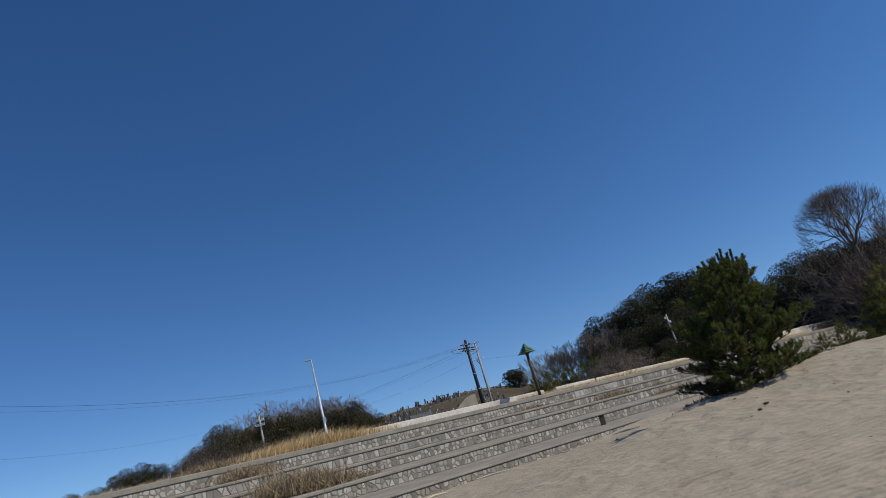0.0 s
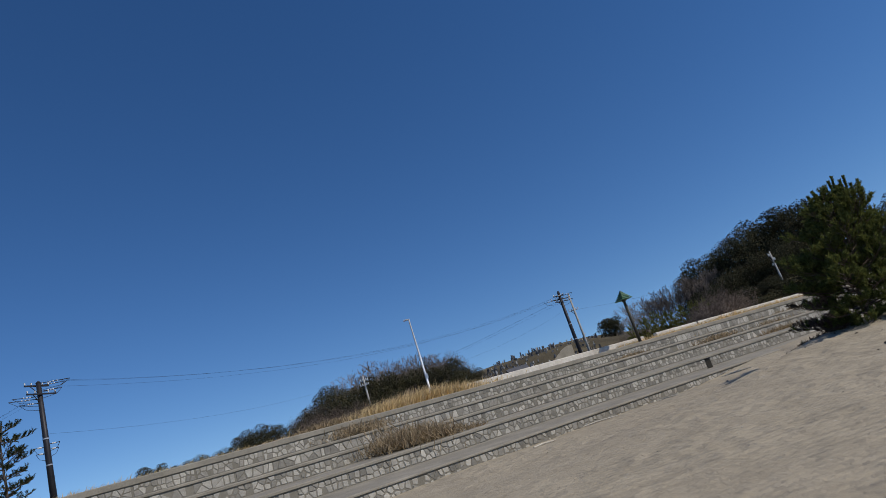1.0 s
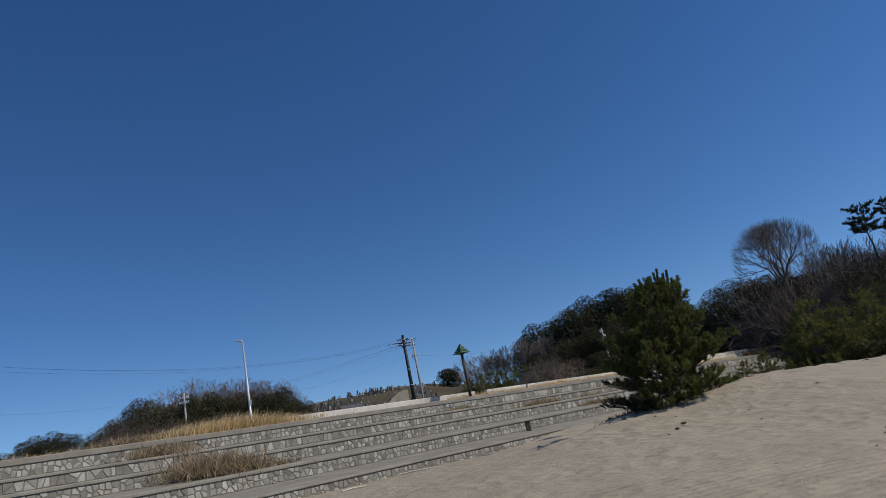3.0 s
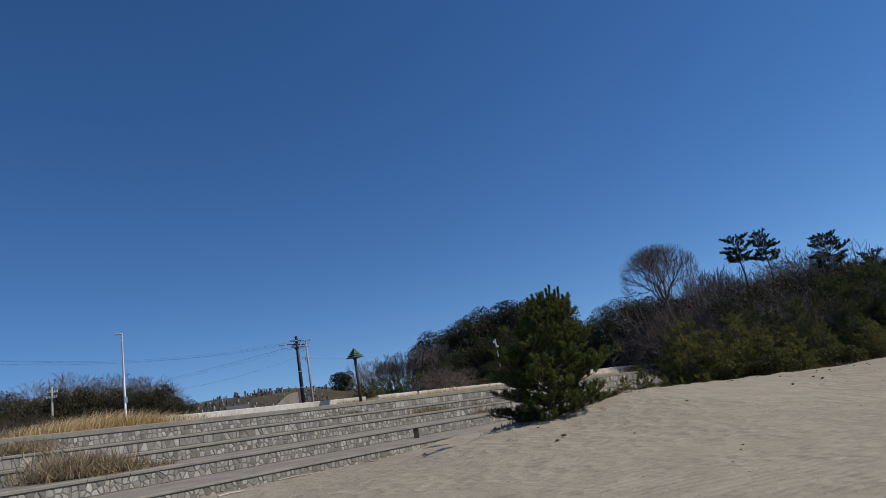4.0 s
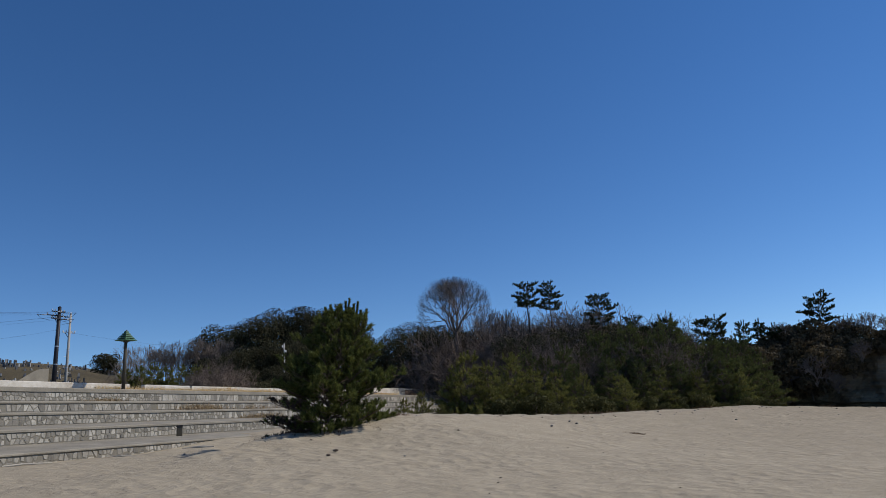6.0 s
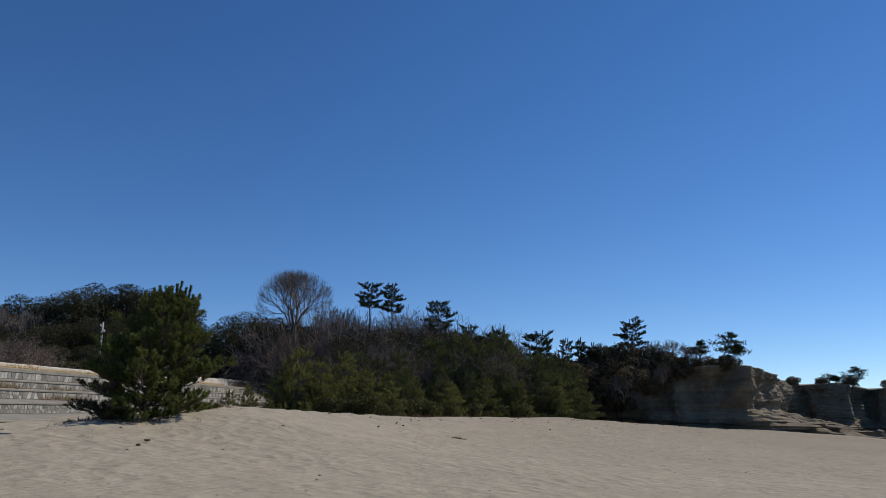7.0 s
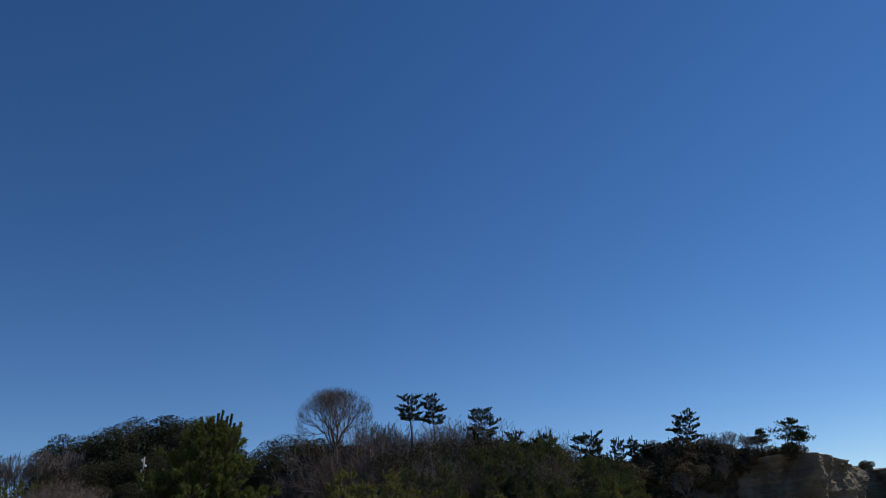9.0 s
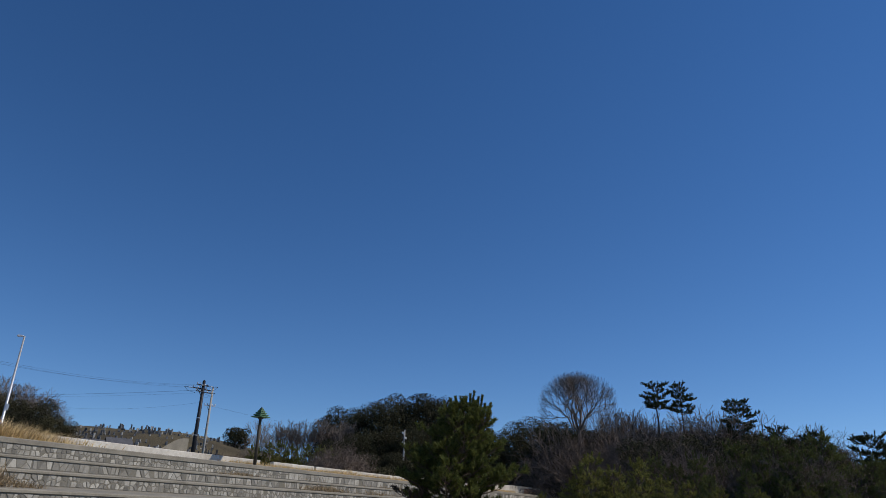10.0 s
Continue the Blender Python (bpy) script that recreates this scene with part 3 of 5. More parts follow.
def whorl_pine(label, tall, wide, seed, mat, profile, whorls=11, per=6, side=9, needles=30, nl=0.11, nw=0.011, brush=0.24, rise=0.45, lean=0.0, bare=0.03, ragged=0.3, candles=4, group="", withered=False, flat=0.0, low=0.4):
    """A pine grown in whorls: limbs, side twigs and bottle-brush shoots turned up at their ends."""
    rg = random.Random(seed)
    root = thing("pine_tree", label, "pine tree", group)
    wood, green, dead = Geo(), Geo(), Geo()
    up = Vector((0, 0, 1))
    stem = [Vector((lean * (k / 8) ** 1.3 + rg.uniform(-0.012, 0.012) * tall, rg.uniform(-0.012, 0.012) * tall, tall * 0.93 * k / 8 - (0.25 if k == 0 else 0))) for k in range(9)]
    wood.tube(stem, [0.019 * tall * (1 - 0.85 * k / 8) for k in range(9)], 7)

    def axis(h):
        pos = min(7.999, max(0.0, h / 0.93 * 8))
        return stem[int(pos)].lerp(stem[int(pos) + 1], pos - int(pos))

    def spray(p, d, length):
        d = d.normalized()
        wood.tube([p, p + d * length], [0.0018 * tall, 0.001 * tall], 3, False)
        sick = withered and p.x < -0.42 * wide and p.z < 0.27 * tall and rg.random() < 0.8
        shoot(dead if sick else green, p, d, length, needles // 2 if sick else needles, nl * rg.uniform(0.8, 1.1), nw, rg)

    for w in range(whorls):
        h = bare + (0.93 - bare) * ((w + 0.4) / whorls) ** 1.2
        for b in range(per):
            turn = 6.283 * b / per + w * 0.9 + rg.uniform(-0.35, 0.35)
            lobe = 1 + 0.4 * noise.noise((math.cos(turn) * 1.7 + seed, math.sin(turn) * 1.7, h * 4.0))
            length = wide * float(np.interp(h, *profile)) * lobe * rg.uniform(1 - ragged, 1.1)
            d = Vector((math.cos(turn), math.sin(turn), rise * (low + (1.45 - low) * h) + rg.uniform(-0.15, 0.15)))
            base = axis(min(0.92, max(0.0, h + rg.uniform(-0.3, 0.3) / whorls)))
            pts, end = curved(base, d, length, rg, (0.1 + low) * rise if h < 0.3 else 0.5 * rise, 0.1)
            wood.tube(pts, [0.007 * tall * (1 - 0.75 * q / 5) * (1.2 - h) + 0.003 for q in range(6)], 5, False)
            n = max(3, int(side * length / wide))
            for q in range(n):
                f = 0.22 + 0.78 * (q + rg.random()) / n
                ii = min(4, int(f * 5))
                p = pts[ii].lerp(pts[ii + 1], min(1.0, f * 5 - ii))
                along = (pts[ii + 1] - pts[ii]).normalized()
                lateral = along.cross(up).normalized() * (1 if q % 2 else -1)
                sd = (along * 0.8 + lateral * rg.uniform(0.5, 1.1) + up * rg.uniform(-0.05, 0.45) * (1 - flat)).normalized()
                sl = length * 0.34 * (1.15 - f) + brush * 0.4
                wood.tube([p, p + sd * sl], [0.0025 * tall, 0.0015 * tall], 3, False)
                m = max(1, round(sl / (brush * 0.5)))
                for j in range(m):
                    spray(p + sd * (sl * (0.45 + 0.55 * (j + 0.5) / m)), sd * 0.55 + up * rg.uniform(0.3, 0.9) * (1 - 0.5 * flat) + unit(rg) * 0.45, brush * rg.uniform(0.7, 1.2))
            spray(pts[-1], end + up * 0.7, brush * 1.25)
    for q in range(candles):
        turn, far = 2.4 * q, wide * 0.38 * math.sqrt((q + 0.2) / max(4, candles))
        p = stem[8] + Vector((math.cos(turn) * far, math.sin(turn) * far * 0.7, -far * 0.35))
        d = Vector((math.cos(turn) * 0.16, math.sin(turn) * 0.16, 1.0)).normalized()
        long = brush * rg.uniform(1.7, 2.8)
        wood.tube([p - d * brush * 2, p + d * long * 0.9], [0.006 * tall, 0.004 * tall], 5)
        shoot(green, p, d, long, needles * 8, nl * 0.62, nw * 1.2, rg)
    part("trunk", wood, BARK, root)
    part("foliage", green, mat, root)
    if withered:
        part("withered_bough", dead, DRY_NEEDLE, root, "grey-brown withered lower boughs")
    return root


def cloud_pine(label, tall, wide, seed, first=0.45, pads=9, lean=0.0, group="", mat=None, nl=0.24, nw=0.02, per_pad=34):
    """An older pine: a crooked bare stem and flat pads of needles."""
    rg = random.Random(seed)
    root = thing("pine_tree", label, "pine tree", group)
    wood, green = Geo(), Geo()
    stem = [Vector((lean * (k / 8) ** 1.3 + rg.uniform(-0.025, 0.025) * tall, rg.uniform(-0.025, 0.025) * tall, tall * 0.97 * k / 8)) for k in range(9)]
    wood.tube(stem, [0.02 * tall * (1 - 0.8 * k / 8) + 0.015 for k in range(9)], 7)
    for n in range(pads):
        k = first + (1 - first) * (n + rg.random() * 0.6) / pads
        i = min(int(k * 8), 7)
        base = stem[i].lerp(stem[i + 1], min(1.0, k * 8 - i))
        reach = wide * (1.05 - 0.75 * (k - first) / (1 - first)) * rg.uniform(0.55, 1.1)
        turn = n * 2.4 + rg.uniform(-0.5, 0.5)
        pts, end = curved(base, Vector((math.cos(turn), math.sin(turn), rg.uniform(-0.05, 0.4))), reach, rg, 0.15, 0.22)
        wood.tube(pts, [0.008 * tall * (1 - 0.7 * q / 5) + 0.008 for q in range(6)], 5, False)
        for q in range(per_pad):
            f = rg.uniform(0.35, 1.05)
            ii = min(int(f * 5), 4)
            p = pts[ii].lerp(pts[ii + 1], min(1.0, f * 5 - ii))
            spread = reach * 0.24
            p = p + Vector((rg.gauss(0, spread), rg.gauss(0, spread), rg.uniform(-0.06, 0.16) * reach))
            shoot(green, p, (Vector((rg.gauss(0, 0.5), rg.gauss(0, 0.5), 0.8))).normalized(), 0.2, 16, nl, nw, rg)
    for q in range(16):
        p = stem[8] + Vector((rg.gauss(0, wide * 0.16), rg.gauss(0, wide * 0.16), rg.uniform(-0.1, 0.1) * wide))
        shoot(green, p, Vector((rg.gauss(0, 0.3), rg.gauss(0, 0.3), 1)).normalized(), 0.25, 11, nl, nw, rg)
    part("trunk", wood, BARK, root)
    part("foliage", green, mat or DARK_NEEDLE, root)
    return root


def leaf_tree(label, tall, wide, seed, mat, leaves=3400, size=0.26, lobes=11, name="evergreen_tree", category="tree", group="", low=0.25):
    """A broad-leaved crown: lobes thickly set with single leaves over limbs."""
    rg = random.Random(seed)
    root = thing(name, label, category, group)
    wood, green = Geo(), Geo()
    wood.tube([(0, 0, -0.3), (0.05, 0.02, tall * 0.3), (0, 0.1, tall * 0.7)], [0.035 * tall, 0.026 * tall, 0.008 * tall], 7)
    balls = [(Vector((0, 0, tall * 0.66)), wide * 0.62)]
    for i in range(lobes):
        turn = i * 2.4 + rg.uniform(-0.4, 0.4)
        k = low + (0.95 - low) * (i + 0.5) / lobes
        far = wide * (0.72 - 0.55 * abs(k - 0.5)) * rg.uniform(0.7, 1.15)
        rad = wide * rg.uniform(0.25, 0.42)
        c = Vector((math.cos(turn) * far, math.sin(turn) * far, min(tall * k, tall - rad * 0.8)))
        balls.append((c, rad))
        wood.tube([Vector((0, 0, c.z * 0.6)), c * 0.6 + Vector((0, 0, c.z * 0.25)), c], [0.015 * tall, 0.01 * tall, 0.004 * tall], 5, False)
    weight = [r * r for _, r in balls]
    for _ in range(leaves):
        c, r = rg.choices(balls, weight)[0]
        d = unit(rg)
        p = c + Vector((d.x, d.y, d.z * 0.8)) * r * (1 - 0.45 * rg.random() ** 2 + (0.12 if rg.random() < 0.1 else 0))
        if p.z < 0.05:
            continue
        n = (d + unit(rg) * 0.9).normalized()
        a = n.cross(unit(rg)).normalized() * size * rg.uniform(0.5, 1.0)
        b = n.cross(a).normalized() * size * rg.uniform(0.3, 0.6)
        green.face(p - a, p - b * 0.9, p + a, p + b)
    part("trunk", wood, BARK, root)
    part("crown", green, mat, root)
    return root


def bare_tree(label, tall, seed, mat, name="bare_tree", category="bare tree", group="", fork=0.22, open_=0.55, depth=6, thick=0.02, stems=1, twig=0.016, rise=0.08):
    """A leafless tree or shrub that forks again and again to fine twigs."""
    rg = random.Random(seed)
    root = thing(name, label, category, group)
    wood, fine = Geo(), Geo()

    def grow(p, d, length, r, level):
        pts, end = curved(p, d, length, rg, rise * 1.5, 0.10 if rise > 0 else 0.15, 3)
        tip = max(twig, r * 0.68)
        (wood if level < 3 else fine).tube(pts, [r, r * 0.9, r * 0.8, tip], 6 if level < 2 else 3, False)
        if level >= depth:
            return
        n = 3 if rg.random() < 0.7 else 2
        if level == 0:
            n = 5
        for i in range(n):
            turn = 6.283 * (i + rg.random() * 0.8) / n
            side = end.cross(Vector((math.cos(turn), math.sin(turn), 0.3))).normalized()
            nd = (end + side * open_ * rg.uniform(0.6, 1.3) + Vector((0, 0, rise))).normalized()
            q = pts[-1] if rg.random() < 0.7 else pts[2]
            grow(q, nd, length * rg.uniform(0.62, 0.86) if level else tall * rg.uniform(0.2, 0.27), max(twig * 0.8, r * 0.62), level + 1)

    for s in range(stems):
        turn = 6.283 * s / stems
        d = Vector((0, 0, 1)) if stems == 1 else Vector((math.cos(turn) * 0.5, math.sin(turn) * 0.5, 1)).normalized()
        grow(Vector((0.1 * s, 0, -0.2)), d, tall * fork, tall * thick, 0)
    top = max(v.z for v in wood.v + fine.v)
    for geo in (wood, fine):
        geo.v = [v * (tall / top) for v in geo.v]
    part("trunk", wood, mat, root)
    part("crown", fine, mat, root)
    return root


PLACED = set()


def behind_wall(az, r):
    """Keeps the wood's trees on the landward side of the parapet."""
    return max(r, float(np.interp(-az, (-5, 0, 8.2, 13.4, 17.5, 17.6), (64, 70, 85, 104, 109, 0))))


def put(kinds, spots, sink=0.15, seed=0):
    """Stand kinds of plant at spots (azimuth, distance, height, its proto's height), each turned its own way; z from the ground."""
    rg = random.Random(seed)
    for i, (az, r, tall) in enumerate(spots):
        ob, proto_tall = kinds[i % len(kinds)]
        x, y = polar(az, r)
        k = tall / proto_tall
        m = pose(x, y, ground_z(x, y) - sink, 0, 0, rg.uniform(0, 360)) @ Matrix.Diagonal((k * rg.uniform(0.9, 1.12), k * rg.uniform(0.9, 1.12), k, 1))
        if ob.name not in PLACED:
            PLACED.add(ob.name)
            ob.matrix_basis = m
        else:
            copy_thing(ob, m @ Matrix.Diagonal((1 / ob.scale.x, 1 / ob.scale.y, 1 / ob.scale.z, 1)))


def up_to(az, r, el):
    """The height of a plant at (az, r) whose top stands at the elevation el."""
    x, y = polar(az, r)
    return max(0.4, height_at(el, r) - ground_z(x, y) + 0.15)


# the pine on the dune
hero = whorl_pine("bushy young green pine on the dune crest with upright candle shoots", 3.85, 1.86, 4, NEEDLE, ROUND_TOP, 14, 7, 11, 44, 0.13, 0.0135, 0.24, 0.5, lean=0.55, bare=0.005, candles=15, withered=True, low=0.1)
hx, hy = polar(-3.2, 22.3)
hero.matrix_basis = pose(hx, hy, ground_z(hx, hy) - 0.12, 0, 0, 0)

# young pines along the back of the dune
young = [(whorl_pine("dense olive-green young pine at the edge of the wood", 3.5, 1.35, 20 + i, YOUNG_NEEDLE, CONICAL, 9, 5, 8, 22, 0.15, 0.017, 0.24, 0.35, group="young pines behind the dune", ragged=0.4), 3.5) for i in range(3)]
rg = random.Random(8)
spots = [(-9.3, 31, up_to(-9.3, 31, 1.5)), (-10.8, 33, up_to(-10.8, 33, 2.0)), (-12.3, 36, up_to(-12.3, 36, 1.0))]
for az, el in ((-13.4, 3.2), (-14.7, 4.9), (-16.4, 3.9), (-18.3, 4.6), (-20.2, 3.3), (-22.0, 3.0), (-24.2, 2.6), (-27.0, 2.4), (-30.2, 2.6), (-33.0, 2.2), (-36.0, 2.0)):
    r = 43 + 1.05 * max(0, -az - 20) + rg.uniform(-1.5, 3)
    spots.append((az, r, up_to(az, r, el)))
    r2 = r - 2.5
    if rg.random() < 0.6:
        spots.append((az + rg.uniform(-0.9, 0.9), r2, up_to(az, r2, rg.uniform(0.4, 1.9))))
put(young, spots, seed=3)

low_bush = [(leaf_tree("low dark green shrub in front of the wood", 1.2, 0.9, 50 + i, OLIVE_LEAF, 1500, 0.085, 8, "shrub", "shrub", "shrubs behind the dune", 0.1), 1.2) for i in range(2)]
spots = []
for i in range(34):
    az = -13.0 - 25.5 * (i + rg.random()) / 34
    r = 41 + 1.05 * max(0, -az - 20) + rg.uniform(-1, 2)
    spots.append((az, r, rg.uniform(0.7, 1.5)))
put(low_bush, spots, seed=4)

# the dark wood
ever = [(leaf_tree("dark broad-leaved evergreen tree of the coastal wood", 8.0, 3.4, 60 + i, LEAF, 13000, 0.115, 17, group="evergreens of the wood"), 8.0) for i in range(4)]
spots = []
for az, el in ((6.1, 7.5), (5.0, 8.2), (3.2, 8.5), (1.6, 9.0), (0.0, 9.5), (-1.6, 9.5), (-3.2, 9.0), (-5.0, 8.0), (-6.8, 6.8), (-8.6, 6.9), (-10.1, 7.8), (-11.8, 7.4), (-13.2, 7.1), (-17.0, 6.4), (-21.5, 6.6), (-25.5, 6.2), (-29.0, 6.0), (-31.0, 5.6)):
    r = behind_wall(az, 92 + rg.uniform(-4, 4))
    spots.append((az, r, up_to(az, r, el)))
for az, el in ((6.3, 5.6), (4.2, 6.3), (2.2, 6.6), (0.4, 7.0), (-1.5, 6.9), (-3.6, 6.4), (-6.0, 5.6), (-8.2, 5.6), (-10.5, 5.8), (-12.5, 5.5), (-15.0, 5.2), (-18.5, 5.0), (-22.5, 5.2), (-26.0, 4.9), (-29.5, 4.8), (-32.5, 4.2)):
    r = behind_wall(az, 80 + rg.uniform(-3, 4))
    spots.append((az, r, up_to(az, r, el)))
for az, el in ((5.5, 4.4), (3.4, 4.7), (1.4, 4.8), (-0.6, 4.9), (-2.8, 4.6), (-7.0, 4.2), (-9.6, 4.2), (-12.0, 4.1), (-14.2, 4.0), (-17.5, 4.2), (-20.6, 4.2), (-24.0, 4.3), (-27.6, 4.1), (-30.8, 3.9), (-33.8, 3.5), (-36.2, 3.4)):
    r = behind_wall(az, 71 + rg.uniform(-3, 3))
    spots.append((az, r, up_to(az, r, el)))
put(ever, spots, seed=5)

under = [(leaf_tree("dark undergrowth along the edge of the wood", 3.5, 2.4, 70 + i, LEAF, 3600, 0.16, 12, "undergrowth_bush", "bush", "undergrowth of the wood", 0.08), 3.5) for i in range(2)]
spots = []
for i in range(34):
    az = 6.5 - 22.0 * (i + rg.random()) / 34
    r = behind_wall(az, 66) + rg.uniform(1.0, 4.0)
    spots.append((az, r, up_to(az, r, rg.uniform(3.2, 4.6) if az > -6 else rg.uniform(3.0, 4.2))))
for i in range(26):
    az = -14.8 - 18.0 * (i + rg.random()) / 26
    r = behind_wall(az, (66 if az < -20 else 74) + rg.uniform(0, 4))
    spots.append((az, r, up_to(az, r, rg.uniform(3.4, 4.6)) if az > -20 else min(4.5, up_to(az, r, rg.uniform(3.4, 4.6)))))
put(under, spots, seed=15)
spots = []
for i in range(24):
    az = -14.5 - 17.5 * (i + rg.random()) / 24
    r = behind_wall(az, 84 + rg.uniform(-6, 8))
    spots.append((az, r, up_to(az, r, rg.uniform(5.0, 6.5))))
for az, el in ((-15.2, 5.9), (-17.2, 4.9), (-19.4, 6.3), (-21.0, 5.2), (-23.2, 6.5), (-24.8, 5.0), (-26.8, 6.0), (-28.4, 5.2), (-30.0, 5.9), (-31.6, 4.8)):
    r = behind_wall(az, 75 + rg.uniform(-2, 3))
    spots.append((az, r, up_to(az, r, el)))
put(ever, spots, seed=16)

brush = [(bare_tree("leafless grey-brown thicket tree at the edge of the wood", 5.0, 80 + i, BROWN_TWIG, "bare_shrub", "bare shrub", "leafless thicket", 0.16, 0.7, 6, 0.011, 4, 0.0085, 0.0), 5.0) for i in range(3)]
spots = []
for az, el in ((5.9, 6.9), (4.6, 5.6), (6.8, 5.5), (-8.9, 5.0), (-10.6, 5.5), (-12.8, 6.3), (-14.0, 6.0), (-15.6, 7.2), (-16.9, 7.4), (-18.0, 7.0), (-19.4, 7.2), (-20.8, 7.0), (-22.4, 7.3), (-23.6, 6.9), (-25.2, 7.0), (-27.0, 6.4), (-28.3, 6.4), (-29.6, 6.5), (-30.6, 6.2), (-17.4, 5.7), (-19.0, 5.4), (-21.5, 5.6), (-24.3, 5.5), (-26.4, 5.0), (-14.9, 5.0), (-18.2, 4.6), (-36.5, 4.6), (-38.2, 5.0), (-39.5, 5.0), (-44.6, 5.1), (-45.6, 5.2)):
    r = behind_wall(az, (62 if az < -20 or az > -8 else 73) + rg.uniform(-2, 3))
    if az > -35 and (az > -8 or rg.random() < 0.55):
        spots.append((az, r, up_to(az, r, el - 0.8)))
for i in range(40):
    az = -13.5 - 18.5 * (i + rg.random()) / 40
    el = float(np.interp(-az, (13.5, 16, 20, 24, 28, 32), (6.7, 7.4, 7.4, 7.2, 6.6, 6.0))) + rg.uniform(-1.0, 0.35)
    r = behind_wall(az, 86 + rg.uniform(-6, 5))
    spots.append((az, r, up_to(az, r, el)))
put(brush, spots, seed=6)


def stand(ob, az, r, z, k=1.0, rz=0.0):
    x, y = polar(az, r)
    ob.matrix_basis = pose(x, y, z, 0, 0, rz) @ Matrix.Diagonal((k, k, k, 1))


def fan_tree(label, tall, fork, wide, seed, mat):
    """A leafless vase-shaped tree: limbs fan out of one fork and split to fine twigs under a domed outline."""
    rg = random.Random(seed)
    root = thing("bare_tree", label, "bare tree")
    wood, fine = Geo(), Geo()
    rise = tall - fork
    wood.tube([(0, 0, -0.4), (0.06, 0, fork * 0.5), (0, 0, fork + 0.3)], [0.3, 0.23, 0.19], 9)
    marks, splits, radii = (0.32, 0.55, 0.74, 0.88, 1.0), (3, 4, 4, 4), (0.085, 0.045, 0.024, 0.013, 0.008)

    def reach(d, f):
        return Vector((d.x * wide * 1.25, d.y * wide * 1.25, 0.0)) * f + Vector((0, 0, fork + rise * f * max(0.05, d.z) ** 0.5))

    def grow(p, d, level):
        end = reach(d, marks[level] * rg.uniform(0.9, 1.05))
        mid = p.lerp(end, 0.5) + Vector((d.x, d.y, -0.6)) * 0.08 * (end - p).length + unit(rg) * 0.05 * (end - p).length
        (wood if level < 2 else fine).tube([p, mid, end], [radii[level] * 1.35, radii[level] * 1.1, radii[level]], 6 if level < 2 else 3, False)
        if level < 4:
            for _ in range(splits[level]):
                grow(mid.lerp(end, rg.choice((0.55, 0.85, 1.0))), (d + unit(rg) * (0.42, 0.32, 0.22, 0.16)[level]).normalized(), level + 1)

    for q in range(12):
        turn, open_ = 2.4 * q, radians(4 + 60 * math.sqrt((q + 0.2) / 12))
        grow(Vector((0, 0, fork - 0.3 + 0.12 * (q % 4))), Vector((math.cos(turn) * math.sin(open_), math.sin(turn) * math.sin(open_), math.cos(open_))), 0)
    part("trunk", wood, mat, root)
    part("crown", fine, mat, root)
    return root


big_bare = fan_tree("tall leafless zelkova with a fan-shaped crown above the wood", 9.5, 2.7, 3.95, 3, TWIG)
r = 84
stand(big_bare, -13.95, r, height_at(11.4, r) - 9.5)
pale_bare = [(bare_tree("slim leafless grey tree", 7.0, 31 + i, TWIG, group="slim bare trees", fork=0.25, open_=0.33, depth=6, thick=0.012, twig=0.014), 7.0) for i in range(3)]
spots = []
for az, el in ((-16.6, 8.8), (-17.6, 8.9), (-18.5, 8.6), (-24.2, 8.2), (-30.4, 6.7), (12.0, 6.3), (11.2, 6.9), (10.4, 6.7), (9.6, 7.0), (8.8, 7.1), (8.0, 6.6), (7.2, 6.8), (6.6, 7.4), (5.4, 7.2)):
    r = 88 + rg.uniform(-3, 3)
    spots.append((az, r, up_to(az, r, el)))
put(pale_bare, spots, seed=7)

put(ever, [(az, r, up_to(az, r, el)) for az, r, el in ((-12.4, 88, 7.4), (-14.2, 90, 7.0), (-15.6, 88, 6.9), (-19.6, 84, 6.8), (-22.6, 84, 7.0), (-25.2, 84, 7.0))], seed=19)
put(brush, [(az, 84, up_to(az, 84, el)) for az, el in ((-13.2, 7.9), (-14.8, 8.0), (-18.6, 8.2), (-19.8, 8.5), (-20.9, 8.4), (-22.0, 8.6), (-23.2, 8.2), (-24.4, 8.6), (-25.4, 8.2), (-26.8, 7.6), (-28.2, 7.4))], seed=20)

# young conical pines where the wood meets the headland
cone_pine = [(whorl_pine("dark green pine where the wood meets the headland", 5.5, 1.9, 91 + i, MID_NEEDLE, CONICAL, 11, 6, 9, 18, 0.2, 0.022, 0.34, 0.3, group="dark pines by the headland", ragged=0.45), 5.5) for i in range(3)]
spots = []
for az, r, el in ((-21.2, 60, 4.3), (-22.8, 58, 4.9), (-24.3, 61, 4.6), (-25.6, 63, 5.9), (-26.9, 60, 5.2), (-28.1, 62, 6.3), (-29.3, 59, 5.0), (-30.3, 61, 5.4), (-31.3, 63, 6.5), (-32.3, 61, 3.7), (-33.3, 62, 4.0), (-34.3, 63, 4.7), (-35.4, 62, 4.4), (-36.5, 65, 4.4), (-37.4, 68, 3.4), (-23.5, 54, 3.4), (-26.2, 55, 3.8), (-28.8, 55, 3.3), (-31.7, 57, 3.2), (-34.8, 59, 3.3), (-19.6, 60, 4.9)):
    spots.append((az, r, up_to(az, r, el)))
put(cone_pine, spots, seed=17)

